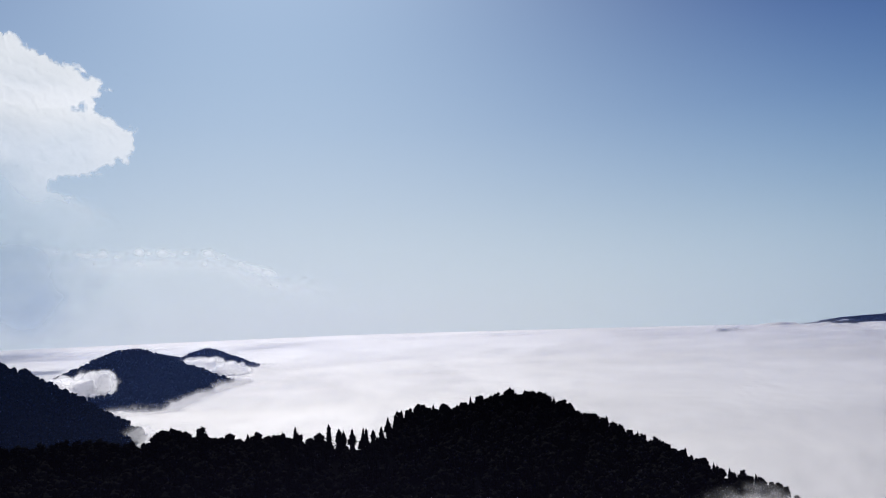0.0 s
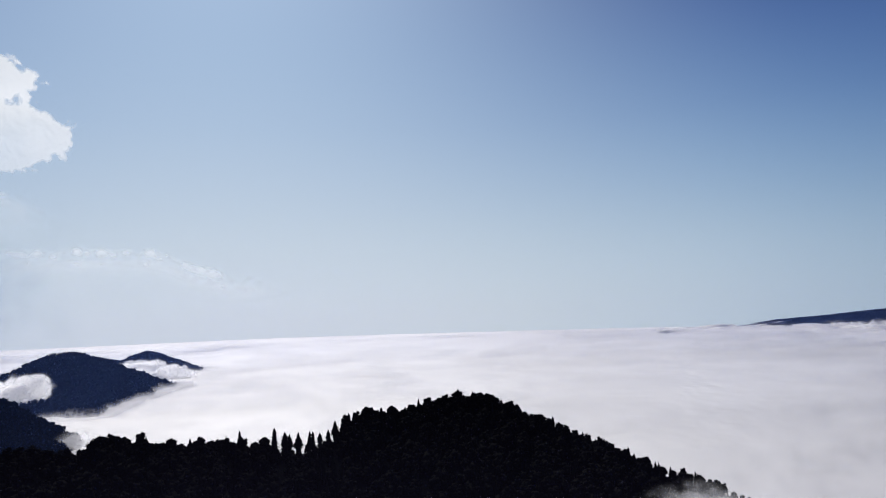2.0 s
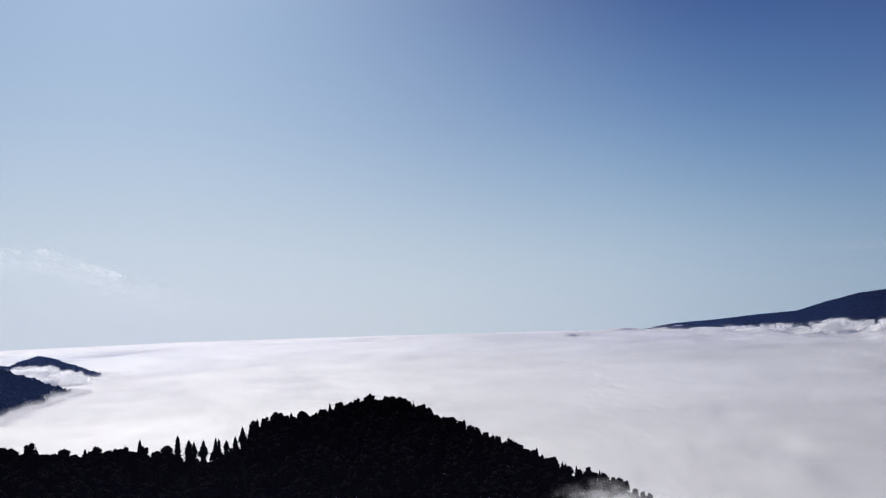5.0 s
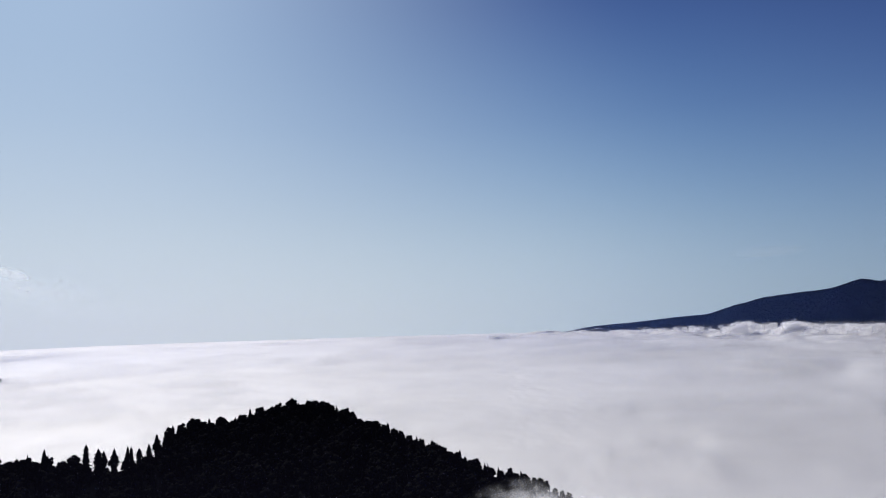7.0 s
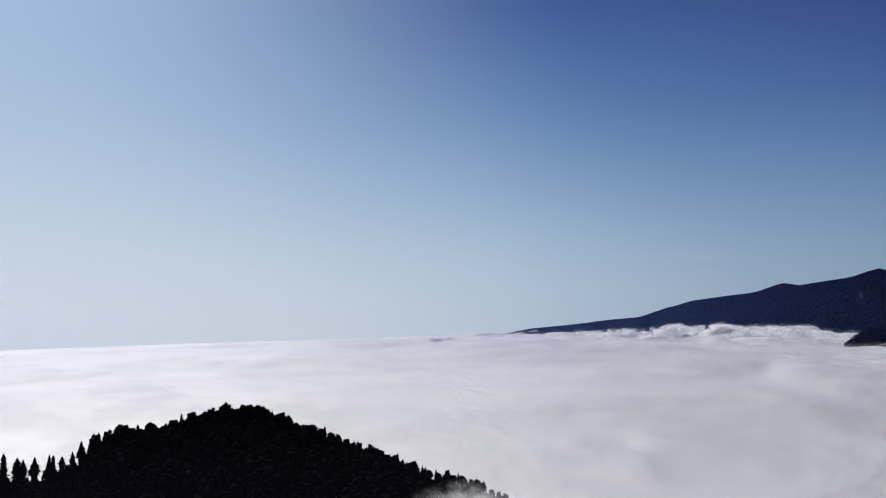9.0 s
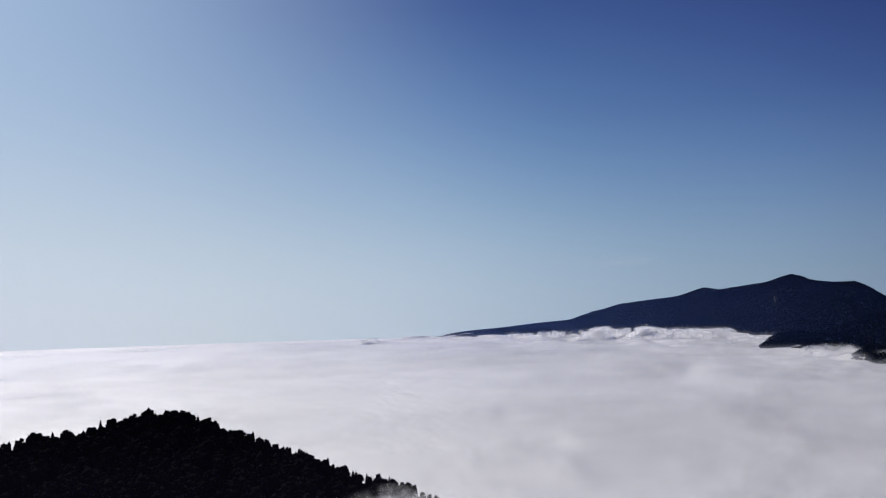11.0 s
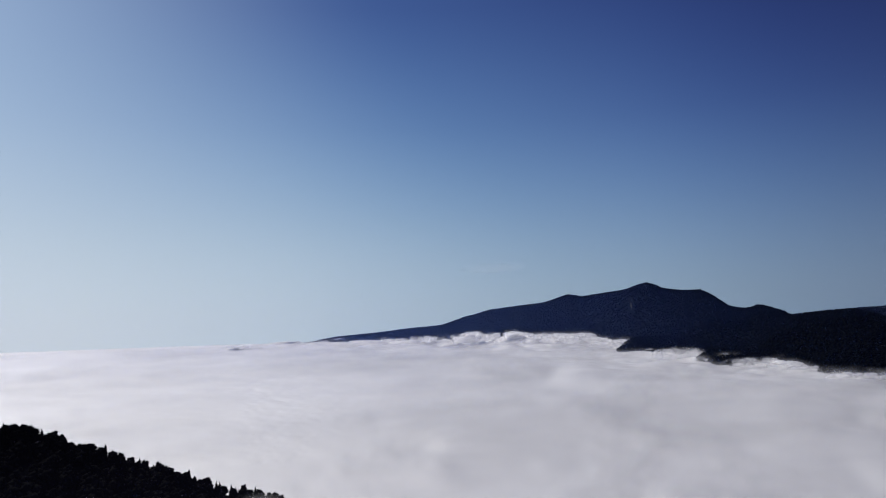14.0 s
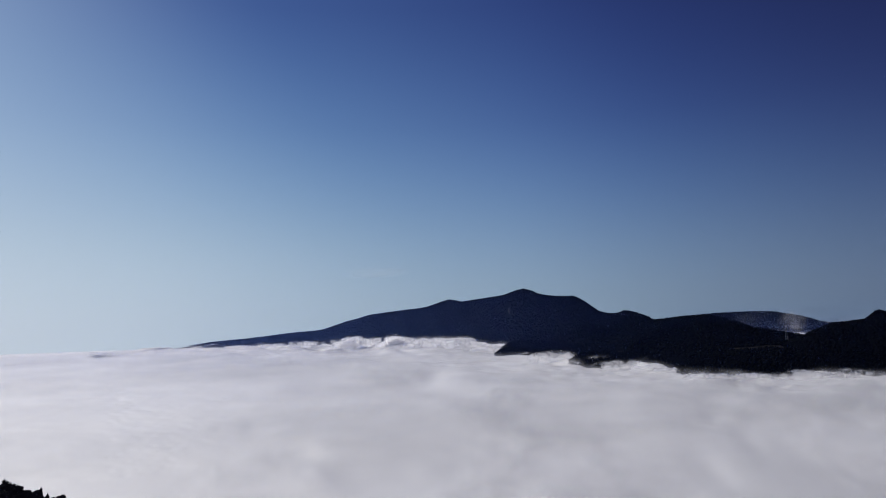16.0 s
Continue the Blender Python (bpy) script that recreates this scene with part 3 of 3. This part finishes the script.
    # A thinner heart shows the blue sky, imitating the cloud's shaded inside.
    heart = np.clip((g - 0.2) / 2.6, 0, 1) + 0.2 * big
    dens = rim * np.clip(1.0 - 0.55 * heart * (1.35 - high), 0.15, 1) * high
    cloud_mesh(A, E, dens, r - 12 * smooth_g - 2.0 * fine * high, "towering white thunderhead cloud with a grey-blue base")


def cloud_row(az0, az1, tops, step, r, seed):
    """A row of small heaped clouds that fade away below; tops: (bearing, elevation)."""
    A, E = np.meshgrid(np.arange(az0, az1, step), np.arange(0.5, 8, step))
    t = np.array(tops)
    rng = np.random.default_rng(seed)
    for k in range(2):
        g = np.full(A.shape, -9.0)
        az = az0 + 2
        while az < az1 - 1:
            size = rng.uniform(0.35, 0.8) * (1.0 if az < -14 else 0.75)
            el = float(np.interp(az, t[:, 0], t[:, 1])) - 0.9 * k + rng.uniform(-0.35, 0.2) - 0.6 * size
            g = np.logaddexp(7 * g, 7 * (size - np.hypot((A - az) * 0.8, E - el))) / 7
            az += rng.uniform(0.45, 1.0)
        line = np.interp(A, t[:, 0], t[:, 1]) - 0.5 * k
        g = np.logaddexp(7 * g, 7 * np.clip(line - 0.35 - E, -9, 0.8)) / 7 - 0.12 + 0.06 * puffed(A, E, 0.5, seed + k, 2, 0.02)
        ends = np.clip(np.minimum(A - az0, az1 - A) / 6, 0, 1)
        dens = ends * np.clip(g / 0.4, 0, 1) * 0.6 * np.exp(-np.maximum(line - E, 0) / 1.1)
        cloud_mesh(A, E, np.clip(dens, 0, 1), r - 14 * k + 0 * A, "low row of small pale cumulus clouds near the horizon")


thunderhead([(-38, 18.2, 9.6, 3.7), (-31.4, 18.0, 5.0, 1.8), (-35, 14.2, 10.4, 3.0), (-28.4, 14.2, 4.0, 2.3), (-39, 9, 9.6, 8), (-31, 8.2, 6.4, 2.4), (-28, 7.4, 4, 1.2)], -50, -20, 1, 24, 0.08, 4880, 401)
# Darker blue-grey cloud colour: the base's own shade is painted into it.
SHADED_CLOUD = vapour("cloud_base", "cover", 0.002, (1, 1, 1), 0.0, 1.0, 0.0, 0.8, pass_on=1.0, detail=3.0, white=(0.34, 0.42, 0.52))
A, E = np.meshgrid(np.arange(-56, -22, 0.25), np.arange(-0.6, 12, 0.25))
base = np.clip((-23 - A + 1.6 * fbm(A, E, 4, 441, 3)) / 9, 0, 1) * np.clip(1 - ((E - 4.2) / 6.2) ** 2, 0, 1) * (0.75 + 0.3 * fbm(A, E * 1.5, 3, 443, 3)) * np.clip((A + 56) / 6, 0, 1)
cloud_mesh(A, E, np.clip(0.95 * base, 0, 1), 4900 + 0 * A, "rain haze and thunderhead base, grey-blue shade painted into the colour", SHADED_CLOUD)
cloud_row(-33, -7, [(-33, 6.2), (-26, 6.4), (-20, 6.5), (-17.6, 6.3), (-15.5, 5.2), (-13.5, 4.5), (-10, 4.0), (-7, 3.8)], 0.06, 4860, 421)
A, E = np.meshgrid(np.arange(38, 47, 0.08), np.arange(3.4, 5.4, 0.08))
streak = np.clip(1 - ((A - 42.4) / 3) ** 2 - ((E - 4.35) / 0.5) ** 2, 0, 1) * (0.55 + 0.5 * fbm(A, E * 4, 1.6, 431, 3)) * 0.32
cloud_mesh(A, E, np.clip(streak, 0, 1), 4800 + 0 * A, "faint thin streak of cloud above the mountain")


# ---- trees ----
def ico(sub=1):
    bm = bmesh.new()
    bmesh.ops.create_icosphere(bm, subdivisions=sub, radius=1)
    v = np.array([p.co[:] for p in bm.verts])
    f = np.array([[q.index for q in p.verts] for p in bm.faces])
    bm.free()
    return v, f


ICO0, ICO1 = ico(1), ico(2)


def blob(rng, base, centre, size, jag):
    v = base[0] * (1 + jag * rng.uniform(-1, 1, (len(base[0]), 1)))
    return v * size + centre, base[1]


def stack(pieces):
    vs, fs, k = [], [], 0
    for v, f in pieces:
        vs.append(v), fs.append(f + k)
        k += len(v)
    return np.concatenate(vs), np.concatenate(fs)


def sprays(rng, centres, sizes, count, leaf):
    """Loose leaf sprays on the skin of the lobes."""
    k = rng.integers(0, len(centres), count)
    d = rng.normal(size=(count, 3))
    d /= np.linalg.norm(d, axis=1, keepdims=True)
    p = centres[k] + d * sizes[k] * rng.uniform(0.88, 1.12, (count, 1))
    tri = p[:, None, :] + rng.normal(size=(count, 3, 3)) * leaf
    return tri.reshape(-1, 3), np.arange(count * 3).reshape(-1, 3)


def broadleaf(seed, tall, wide, lobes, leaves, leaf=0.42, base=ICO0):
    rng = np.random.default_rng(seed)
    c, s = [], []
    for k in range(lobes):
        a, q = k * 2.4 + rng.uniform(-0.4, 0.4), (k + 0.5) / lobes
        out_ = wide * 0.5 * math.sqrt(max(0.0, 1 - abs(q * 1.5 - 0.55) ** 1.6)) * rng.uniform(0.45, 0.75)
        c.append((out_ * math.cos(a), out_ * math.sin(a), tall * (0.2 + 0.64 * q)))
        w = wide * rng.uniform(0.16, 0.27) * (1.1 - 0.35 * q)
        s.append((w, w, w * rng.uniform(0.7, 1.0)))
    c.append((0, 0, tall * 0.52)), s.append((wide * 0.3, wide * 0.3, tall * 0.34))
    c, s = np.array(c), np.array(s)
    pieces = [blob(rng, base, c[k], s[k], 0.16) for k in range(len(c))]
    if leaves:
        pieces.append(sprays(rng, c, s, leaves, leaf))
    return stack(pieces)


def conifer(seed, tall, wide, tiers, boughs, base_at=0.1):
    rng = np.random.default_rng(seed)
    vs, fs, n = [], [], 0
    for k in range(tiers):
        q = k / (tiers - 1)
        z = tall * (base_at + (0.97 - base_at) * q)
        rad = wide * 0.5 * (1 - q ** 3.4) ** 0.85 * rng.uniform(0.6, 1.15) * (1 + 0.25 * math.sin(9 * q + seed)) + 0.4
        if q < 0.15:
            rad *= 0.75
        for b in range(boughs):
            a = 6.283 * (b + rng.uniform(-0.35, 0.35)) / boughs + k
            ln, w = rad * rng.uniform(0.55, 1.25), rad * 0.3 + 0.15
            d, e = np.array([math.cos(a), math.sin(a), 0]), np.array([-math.sin(a), math.cos(a), 0])
            drop = rng.uniform(0.25, 0.7) * ln
            lift = tall / tiers * 0.9
            vs += [np.array([0, 0, z + lift]), d * ln * 0.6 + e * w + (0, 0, z - drop * 0.4), d * ln + (0, 0, z - drop), d * ln * 0.6 - e * w + (0, 0, z - drop * 0.4), np.array([0, 0, z - lift * 0.4])]
            fs += [(n, n + 1, n + 2), (n, n + 2, n + 3), (n + 4, n + 2, n + 1), (n + 4, n + 3, n + 2)]
            n += 5
    vs += [np.array([0.12, 0, tall * 0.94]), np.array([-0.06, 0.1, tall * 0.94]), np.array([-0.06, -0.1, tall * 0.94]), np.array([0, 0, tall])]
    fs += [(n, n + 1, n + 3), (n + 1, n + 2, n + 3), (n + 2, n, n + 3)]
    ring = np.arange(7) * 0.8976
    core = np.array([(wide * w * math.cos(t), wide * w * math.sin(t), tall * z) for w, z in ((0.2, 0.05), (0.23, 0.45), (0.17, 0.78)) for t in ring] + [(0, 0, tall * 0.98)])
    hull = [(k * 7 + i, k * 7 + (i + 1) % 7, k * 7 + 7 + (i + 1) % 7) for k in (0, 1) for i in range(7)] + [(k * 7 + i, k * 7 + 7 + (i + 1) % 7, k * 7 + 7 + i) for k in (0, 1) for i in range(7)]
    hull += [(14 + i, 14 + (i + 1) % 7, 21) for i in range(7)]
    return stack([(np.array(vs), np.array(fs)), (core, np.array(hull))])


def rod(a, b, r0, r1, sides=6):
    a, b = np.array(a, float), np.array(b, float)
    d = (b - a) / np.linalg.norm(b - a)
    u_ = np.cross(d, (0.31, 0.95, 0.05))
    u_ /= np.linalg.norm(u_)
    w = np.cross(d, u_)
    t = np.linspace(0, 2 * math.pi, sides, endpoint=False)
    ring = np.cos(t)[:, None] * u_ + np.sin(t)[:, None] * w
    v = np.concatenate([a + ring * r0, b + ring * r1])
    i = np.arange(sides)
    j = (i + 1) % sides
    return v, np.concatenate([np.stack([i, j, j + sides], -1), np.stack([i, j + sides, i + sides], -1)])


def wood(seed, tall, limbs, thick):
    rng = np.random.default_rng(seed)
    pieces = [rod((0, 0, -1.2), (0, 0, tall * 0.5), thick, thick * 0.7), rod((0, 0, tall * 0.5), (0.1, 0.1, tall * 0.8), thick * 0.7, thick * 0.25)]
    for k in range(limbs):
        a, z = k * 2.4 + rng.uniform(-0.3, 0.3), tall * rng.uniform(0.3, 0.6)
        ln = tall * rng.uniform(0.2, 0.32)
        pieces.append(rod((0, 0, z), (ln * math.cos(a), ln * math.sin(a), z + ln * 0.8), thick * 0.4, thick * 0.12, 5))
    return stack(pieces)


def tree_thing(name, crown, trunk, mat, label, category):
    root = new(name)
    part("trunk", mesh_from("trunk", *trunk, BARK), root)
    part("crown", mesh_from("crown", *crown, mat), root)
    return tagged(root, label, category, "trees along the near ridge")


KINDS = []
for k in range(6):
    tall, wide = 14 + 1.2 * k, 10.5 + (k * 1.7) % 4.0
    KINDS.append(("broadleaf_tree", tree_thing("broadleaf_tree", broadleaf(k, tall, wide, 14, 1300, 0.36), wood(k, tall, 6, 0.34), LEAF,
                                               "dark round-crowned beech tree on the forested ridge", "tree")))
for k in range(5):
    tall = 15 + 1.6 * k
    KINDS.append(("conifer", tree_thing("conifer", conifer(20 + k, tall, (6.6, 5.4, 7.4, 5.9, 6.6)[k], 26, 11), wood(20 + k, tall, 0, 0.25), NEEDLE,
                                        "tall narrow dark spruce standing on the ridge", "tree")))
BROAD = [o for n, o in KINDS if n == "broadleaf_tree"]
SPIRE = [o for n, o in KINDS if n == "conifer"]
used = set()


def plant(ob, x, y, z, size, turn):
    m = Matrix.LocRotScale((x, y, z), Euler((0, 0, turn)), None)
    if ob.name in used:
        ob = copy_thing(ob, m)
    else:
        used.add(ob.name)
        ob.matrix_basis = m
    ob.scale = (size, size, size)
    return ob


rng = np.random.default_rng(7)
near = HILLS["near"]
TREES = []  # bearing, offset from the crest, kind, size
for az, size in ((-21.6, 0.6), (-17.1, 0.75), (-15.9, 0.7), (-12.3, 0.95), (-9.7, 0.85), (-8.9, 1.0), (-8.55, 1.05), (-7.87, 0.9), (-6.98, 0.85), (-6.75, 0.6), (-6.2, 0.7), (-5.55, 0.8), (-5.0, 0.85),
                 (-4.4, 0.8), (-3.9, 0.7), (-2.75, 0.8), (2.3, 0.6), (2.7, 0.55), (3.4, 0.6), (4.9, 0.7), (5.4, 0.65), (6.1, 0.7), (13.2, 0.5), (15.2, 0.5), (18.1, 0.65), (18.5, 0.7), (19.5, 0.6), (21.9, 0.5)):
    TREES.append((az, -1.0, SPIRE[len(TREES) % 5], size * ((1.3, 1.0, 1.15, 1.05, 1.3)[len(TREES) % 5] if az < -4 else 1.2)))
az = -36.0
while az < 26.8:
    r0 = float(near.ridge(az)[0])
    if not -10.2 < az < -4.8:
        TREES.append((az, rng.uniform(-5, 4), BROAD[rng.integers(0, 6)], rng.uniform(0.62, 1.02) if az < 7 else rng.uniform(0.6, 0.85)))
    else:
        TREES.append((az, rng.uniform(-6, 2), BROAD[rng.integers(0, 6)], rng.uniform(0.34, 0.6)))
    az += math.degrees(rng.uniform(4.0, 9.5) / r0)
for row in (-9, -20):
    az = -36.0
    while az < 27:
        gap = -10.4 < az < -4.7
        TREES.append((az, row - 8 * gap + rng.uniform(-4, 4), BROAD[rng.integers(0, 6)] if rng.random() < 0.88 else SPIRE[rng.integers(0, 5)], rng.uniform(0.6, 0.95) * (0.55 if gap else 1)))
        az += math.degrees(rng.uniform(6, 12) / 680)
for az, off, ob, size in TREES:
    r = float(near.ridge(np.array(az))[0]) + off
    x, y = polar(az, r)
    z = float(near.height(np.array([az]), np.array([r]))[0])
    size *= float(np.interp(az, [9, 13, 18, 22], [1.0, 0.85, 0.85, 0.72]))
    plant(ob, float(x), float(y), z - 0.8 - 1.4 * (-10.4 < az < -4.7 and size < 0.62), size * 1.1, rng.uniform(0, 6.28))


def forest(key, templates, count, tall, depth, mat, label, seed, lo=None, hi=None, skip=0.0, behind=20):
    """Joined woods of one hillside; thinned out below the fog."""
    h, rng = HILLS[key], np.random.default_rng(seed)
    lo, hi = h.az0 if lo is None else lo, h.az1 if hi is None else hi
    az = rng.uniform(lo, hi, count)
    rr, _ = h.ridge(az)
    off = -skip - rng.uniform(0, 1, count) ** 1.1 * depth
    rim = rng.random(count) < (0.2 if key in ("mountain", "mast", "right") else 0.12)
    off = np.where(rim & (skip == 0), rng.uniform(-8, behind, count), off)
    r = rr + off
    z = h.height(az, r)
    keep = (z > fog_level(r) - (14 if key in ('near', 'holm') else 2)) & (z > terrain(az, r) - 3)
    keep &= ~((key == "foothill") & (np.abs(off + 34 - 10 * np.sin(az * 2.1)) < 15) & (az > 63.5) & (az < 73.6))
    keep &= ~((key == "mountain") & (np.abs(az - 53.15) < 0.22) & (np.abs(z - 216) < 45))
    az, r, z = az[keep], r[keep], z[keep]
    x, y = polar(az, r)
    size = tall * rng.uniform(0.65, 1.15, len(az))
    size = np.where((key == 'near') & (az > -10.6) & (az < -4.5) & (off[keep] > -60), size * 0.55, size)
    pick, turn = rng.integers(0, len(templates), len(az)), rng.uniform(0, 6.28, len(az))
    size = np.where(rim[keep] & (templates is LOW) & (pick < 6), size * rng.uniform(0.9, 1.5, len(az)), size)
    size = np.where(rim[keep] & (templates is TINY), size * rng.uniform(0.8, 1.35, len(az)), size)
    size = size * (np.interp(az, [26, 36], [0.4, 1.0]) if key == "mountain" else 1)
    vs, fs, n = [], [], 0
    for k, (tv, tf) in enumerate(templates):
        i = np.where(pick == k)[0]
        if not len(i):
            continue
        c, s = np.cos(turn[i])[:, None], np.sin(turn[i])[:, None]
        sz = size[i][:, None]
        v = np.stack([(tv[:, 0] * c - tv[:, 1] * s) * sz + x[i][:, None], (tv[:, 0] * s + tv[:, 1] * c) * sz + y[i][:, None], tv[:, 2] * sz + z[i][:, None] - 0.06 * sz], -1)
        f = tf[None] + (np.arange(len(i)) * len(tv))[:, None, None] + n
        vs.append(v.reshape(-1, 3)), fs.append(f.reshape(-1, 3))
        n += len(i) * len(tv)
    ob = new("forest", mesh_from("forest", np.concatenate(vs), np.concatenate(fs), mat, True))
    return tagged(ob, label, "forest", kind="stuff")


def unit_tree(v, f, tall):
    return v / tall, f


MID = [unit_tree(*broadleaf(60 + k, 14, 11 + k % 3, 6, 46, 0.62), 14) for k in range(6)] + [unit_tree(*conifer(70 + k, 17, 5.5, 9, 6), 14) for k in range(2)]
LOW = [unit_tree(*broadleaf(80 + k, 14, 11 + k % 3, 2, 18, 0.9), 14) for k in range(6)] + [unit_tree(*conifer(90, 14, 6.5, 5, 6), 14)]
def upper(v, f, cut):
    return v, f[v[f][:, :, 2].mean(1) > cut]


TINY = [unit_tree(*upper(*blob(np.random.default_rng(k), ICO0, (0, 0, 6.0), (6.6, 6.6, 5.6), 0.2), 3.0), 14) for k in range(5)] + [unit_tree(*conifer(95, 13.5, 8, 4, 5), 14)]
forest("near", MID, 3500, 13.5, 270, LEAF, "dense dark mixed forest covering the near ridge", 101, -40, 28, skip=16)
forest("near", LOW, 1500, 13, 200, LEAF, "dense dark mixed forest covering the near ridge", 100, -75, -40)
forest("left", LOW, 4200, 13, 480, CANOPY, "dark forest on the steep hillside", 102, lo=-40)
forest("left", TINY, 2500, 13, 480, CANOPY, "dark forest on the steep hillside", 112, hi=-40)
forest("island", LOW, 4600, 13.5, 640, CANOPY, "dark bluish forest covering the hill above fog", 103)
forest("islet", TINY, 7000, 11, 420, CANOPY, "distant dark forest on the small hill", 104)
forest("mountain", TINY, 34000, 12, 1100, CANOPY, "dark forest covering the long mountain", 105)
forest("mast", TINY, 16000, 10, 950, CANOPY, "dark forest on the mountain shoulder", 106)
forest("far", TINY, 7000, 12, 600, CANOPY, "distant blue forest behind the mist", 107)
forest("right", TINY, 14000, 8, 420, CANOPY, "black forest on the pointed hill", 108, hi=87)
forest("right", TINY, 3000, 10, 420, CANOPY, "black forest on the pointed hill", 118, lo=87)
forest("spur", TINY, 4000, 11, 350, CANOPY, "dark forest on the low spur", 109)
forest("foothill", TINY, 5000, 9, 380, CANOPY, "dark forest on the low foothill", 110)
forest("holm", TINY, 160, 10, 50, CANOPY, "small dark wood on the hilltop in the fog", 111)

# a pale meadow along the foothill, and a bare rock face high on the mountain
h = HILLS["foothill"]
A, Q = np.meshgrid(np.arange(63.5, 73.6, 0.1), np.linspace(-1, 1, 8))
R = h.ridge(A)[0] - 36 + 10 * np.sin(A * 2.1) + 20 * Q * (0.6 + 0.5 * fbm(A, 0 * A, 0.7, 9, 3))
X, Y = polar(A, R)
Z = h.height(A, R) + 0.8
tagged(new("meadow", mesh_from("meadow", np.stack([X, Y, Z], -1).reshape(-1, 3), grid_faces(*A.shape), GRASS, True)), "narrow pale dry meadow along the dark foothill", "meadow", kind="structure")
h = HILLS["mountain"]
line = np.arange(3400, 4300, 4.0)
lift_ = h.height(np.full(line.shape, 53.15), line)
V, Q = np.meshgrid(np.linspace(198, 232, 12), np.linspace(-1, 1, 7))
R = np.interp(V, lift_, line) - 3
A = 53.15 + Q * (0.02 + 0.04 * np.sin((V - 198) / 34 * 2.6)) + 0.02 * fbm(V, Q * 20, 9, 4, 3)
X, Y = polar(A, R - 3 * fbm(V, Q * 9, 6, 8, 3))
tagged(new("rock_face", mesh_from("rock_face", np.stack([X, Y, V], -1).reshape(-1, 3), grid_faces(*A.shape), ROCK)), "small bare pale rock face on the wooded mountain", "rock", kind="structure")


# ---- the pylon in the saddle and the bare ledges below it ----
METAL, n_ = material("galvanised_steel")
p_ = principled(n_, 0.55, 0.4)
p_.inputs["Metallic"].default_value = 0.8
co_ = n_.add("ShaderNodeTexCoord")
n_.join(n_.ramp(n_.noise(co_.outputs["Object"], 0.8, 4), [(0.3, (0.10, 0.10, 0.10)), (0.7, (0.2, 0.2, 0.21))]), p_.inputs["Base Color"])


def pylon(az, r, tall):
    root = new("pylon")
    half = lambda z: 3.4 * (1 - z / tall) ** 0.8 + 0.45
    levels = [0, 0.2, 0.37, 0.52, 0.64, 0.74, 0.83, 0.91, 1.0]
    corner = lambda k, z: ((1, 1, -1, -1)[k] * half(z), (1, -1, -1, 1)[k] * half(z), z)
    for k in range(4):
        leg = stack([rod(corner(k, tall * a), corner(k, tall * b), 0.2, 0.18, 5) for a, b in zip(levels, levels[1:])])
        part("leg", mesh_from("leg", *leg, METAL), root)
        face = []
        for a, b in zip(levels, levels[1:]):
            face += [rod(corner(k, tall * a), corner((k + 1) % 4, tall * b), 0.1, 0.1, 4), rod(corner((k + 1) % 4, tall * a), corner(k, tall * b), 0.1, 0.1, 4)]
        part("lattice", mesh_from("lattice", *stack(face), METAL), root)
    for q in (0.7, 0.82, 0.94):
        w, z = 6.5 - 3 * abs(q - 0.82) * 8, tall * q
        arm = stack([rod((-w, 0, z), (w, 0, z), 0.14, 0.14, 4), rod((-w, 0, z), (0, 0, z + 2.2), 0.1, 0.1, 4), rod((w, 0, z), (0, 0, z + 2.2), 0.1, 0.1, 4)])
        part("cross_arm", mesh_from("cross_arm", *arm, METAL), root)
        for side_ in (-1, 1):
            part("insulator", mesh_from("insulator", *rod((side_ * w, 0, z), (side_ * w, 0, z - 1.6), 0.16, 0.16, 6), METAL), root, "hanging insulator string")
    x_, y_ = polar(az, r)
    z_ = float(terrain(np.array([az]), np.array([r]))[0])
    root.matrix_basis = Matrix.LocRotScale((float(x_), float(y_), z_ - 1), Euler((0, 0, radians(30))), None)
    return tagged(root, "tall grey steel lattice pylon standing in the misty saddle", "pylon")


pylon(73.75, 2425.0, 44.0)


def ledge(az, key, off, w, t, seed):
    """A few pale slabs of rock at the edge of the wood."""
    h, rng = HILLS[key], np.random.default_rng(seed)
    root = new("rock_ledge")
    for k in range(6):
        a = az + (k - 2.5) * 0.11 + rng.uniform(-0.03, 0.03)
        r = float(h.ridge(np.array(a))[0]) + off + rng.uniform(-4, 4)
        x_, y_ = polar(a, r)
        z_ = float(h.height(np.array([a]), np.array([r]))[0])
        v, f = blob(rng, ICO1, (0, 0, 0), (w * rng.uniform(0.6, 1.2), w * 0.6, t * rng.uniform(0.7, 1.3)), 0.18)
        part("slab", mesh_from("slab", v + np.array([float(x_), float(y_), z_ + 5.5]), f, ROCK), root)
    return tagged(root, "row of pale weathered rock slabs above the foggy wood", "rock")


ledge(63.8, "foothill", -14, 3.2, 1.6, 5)
ledge(61.7, "foothill", -12, 2.4, 1.3, 6)
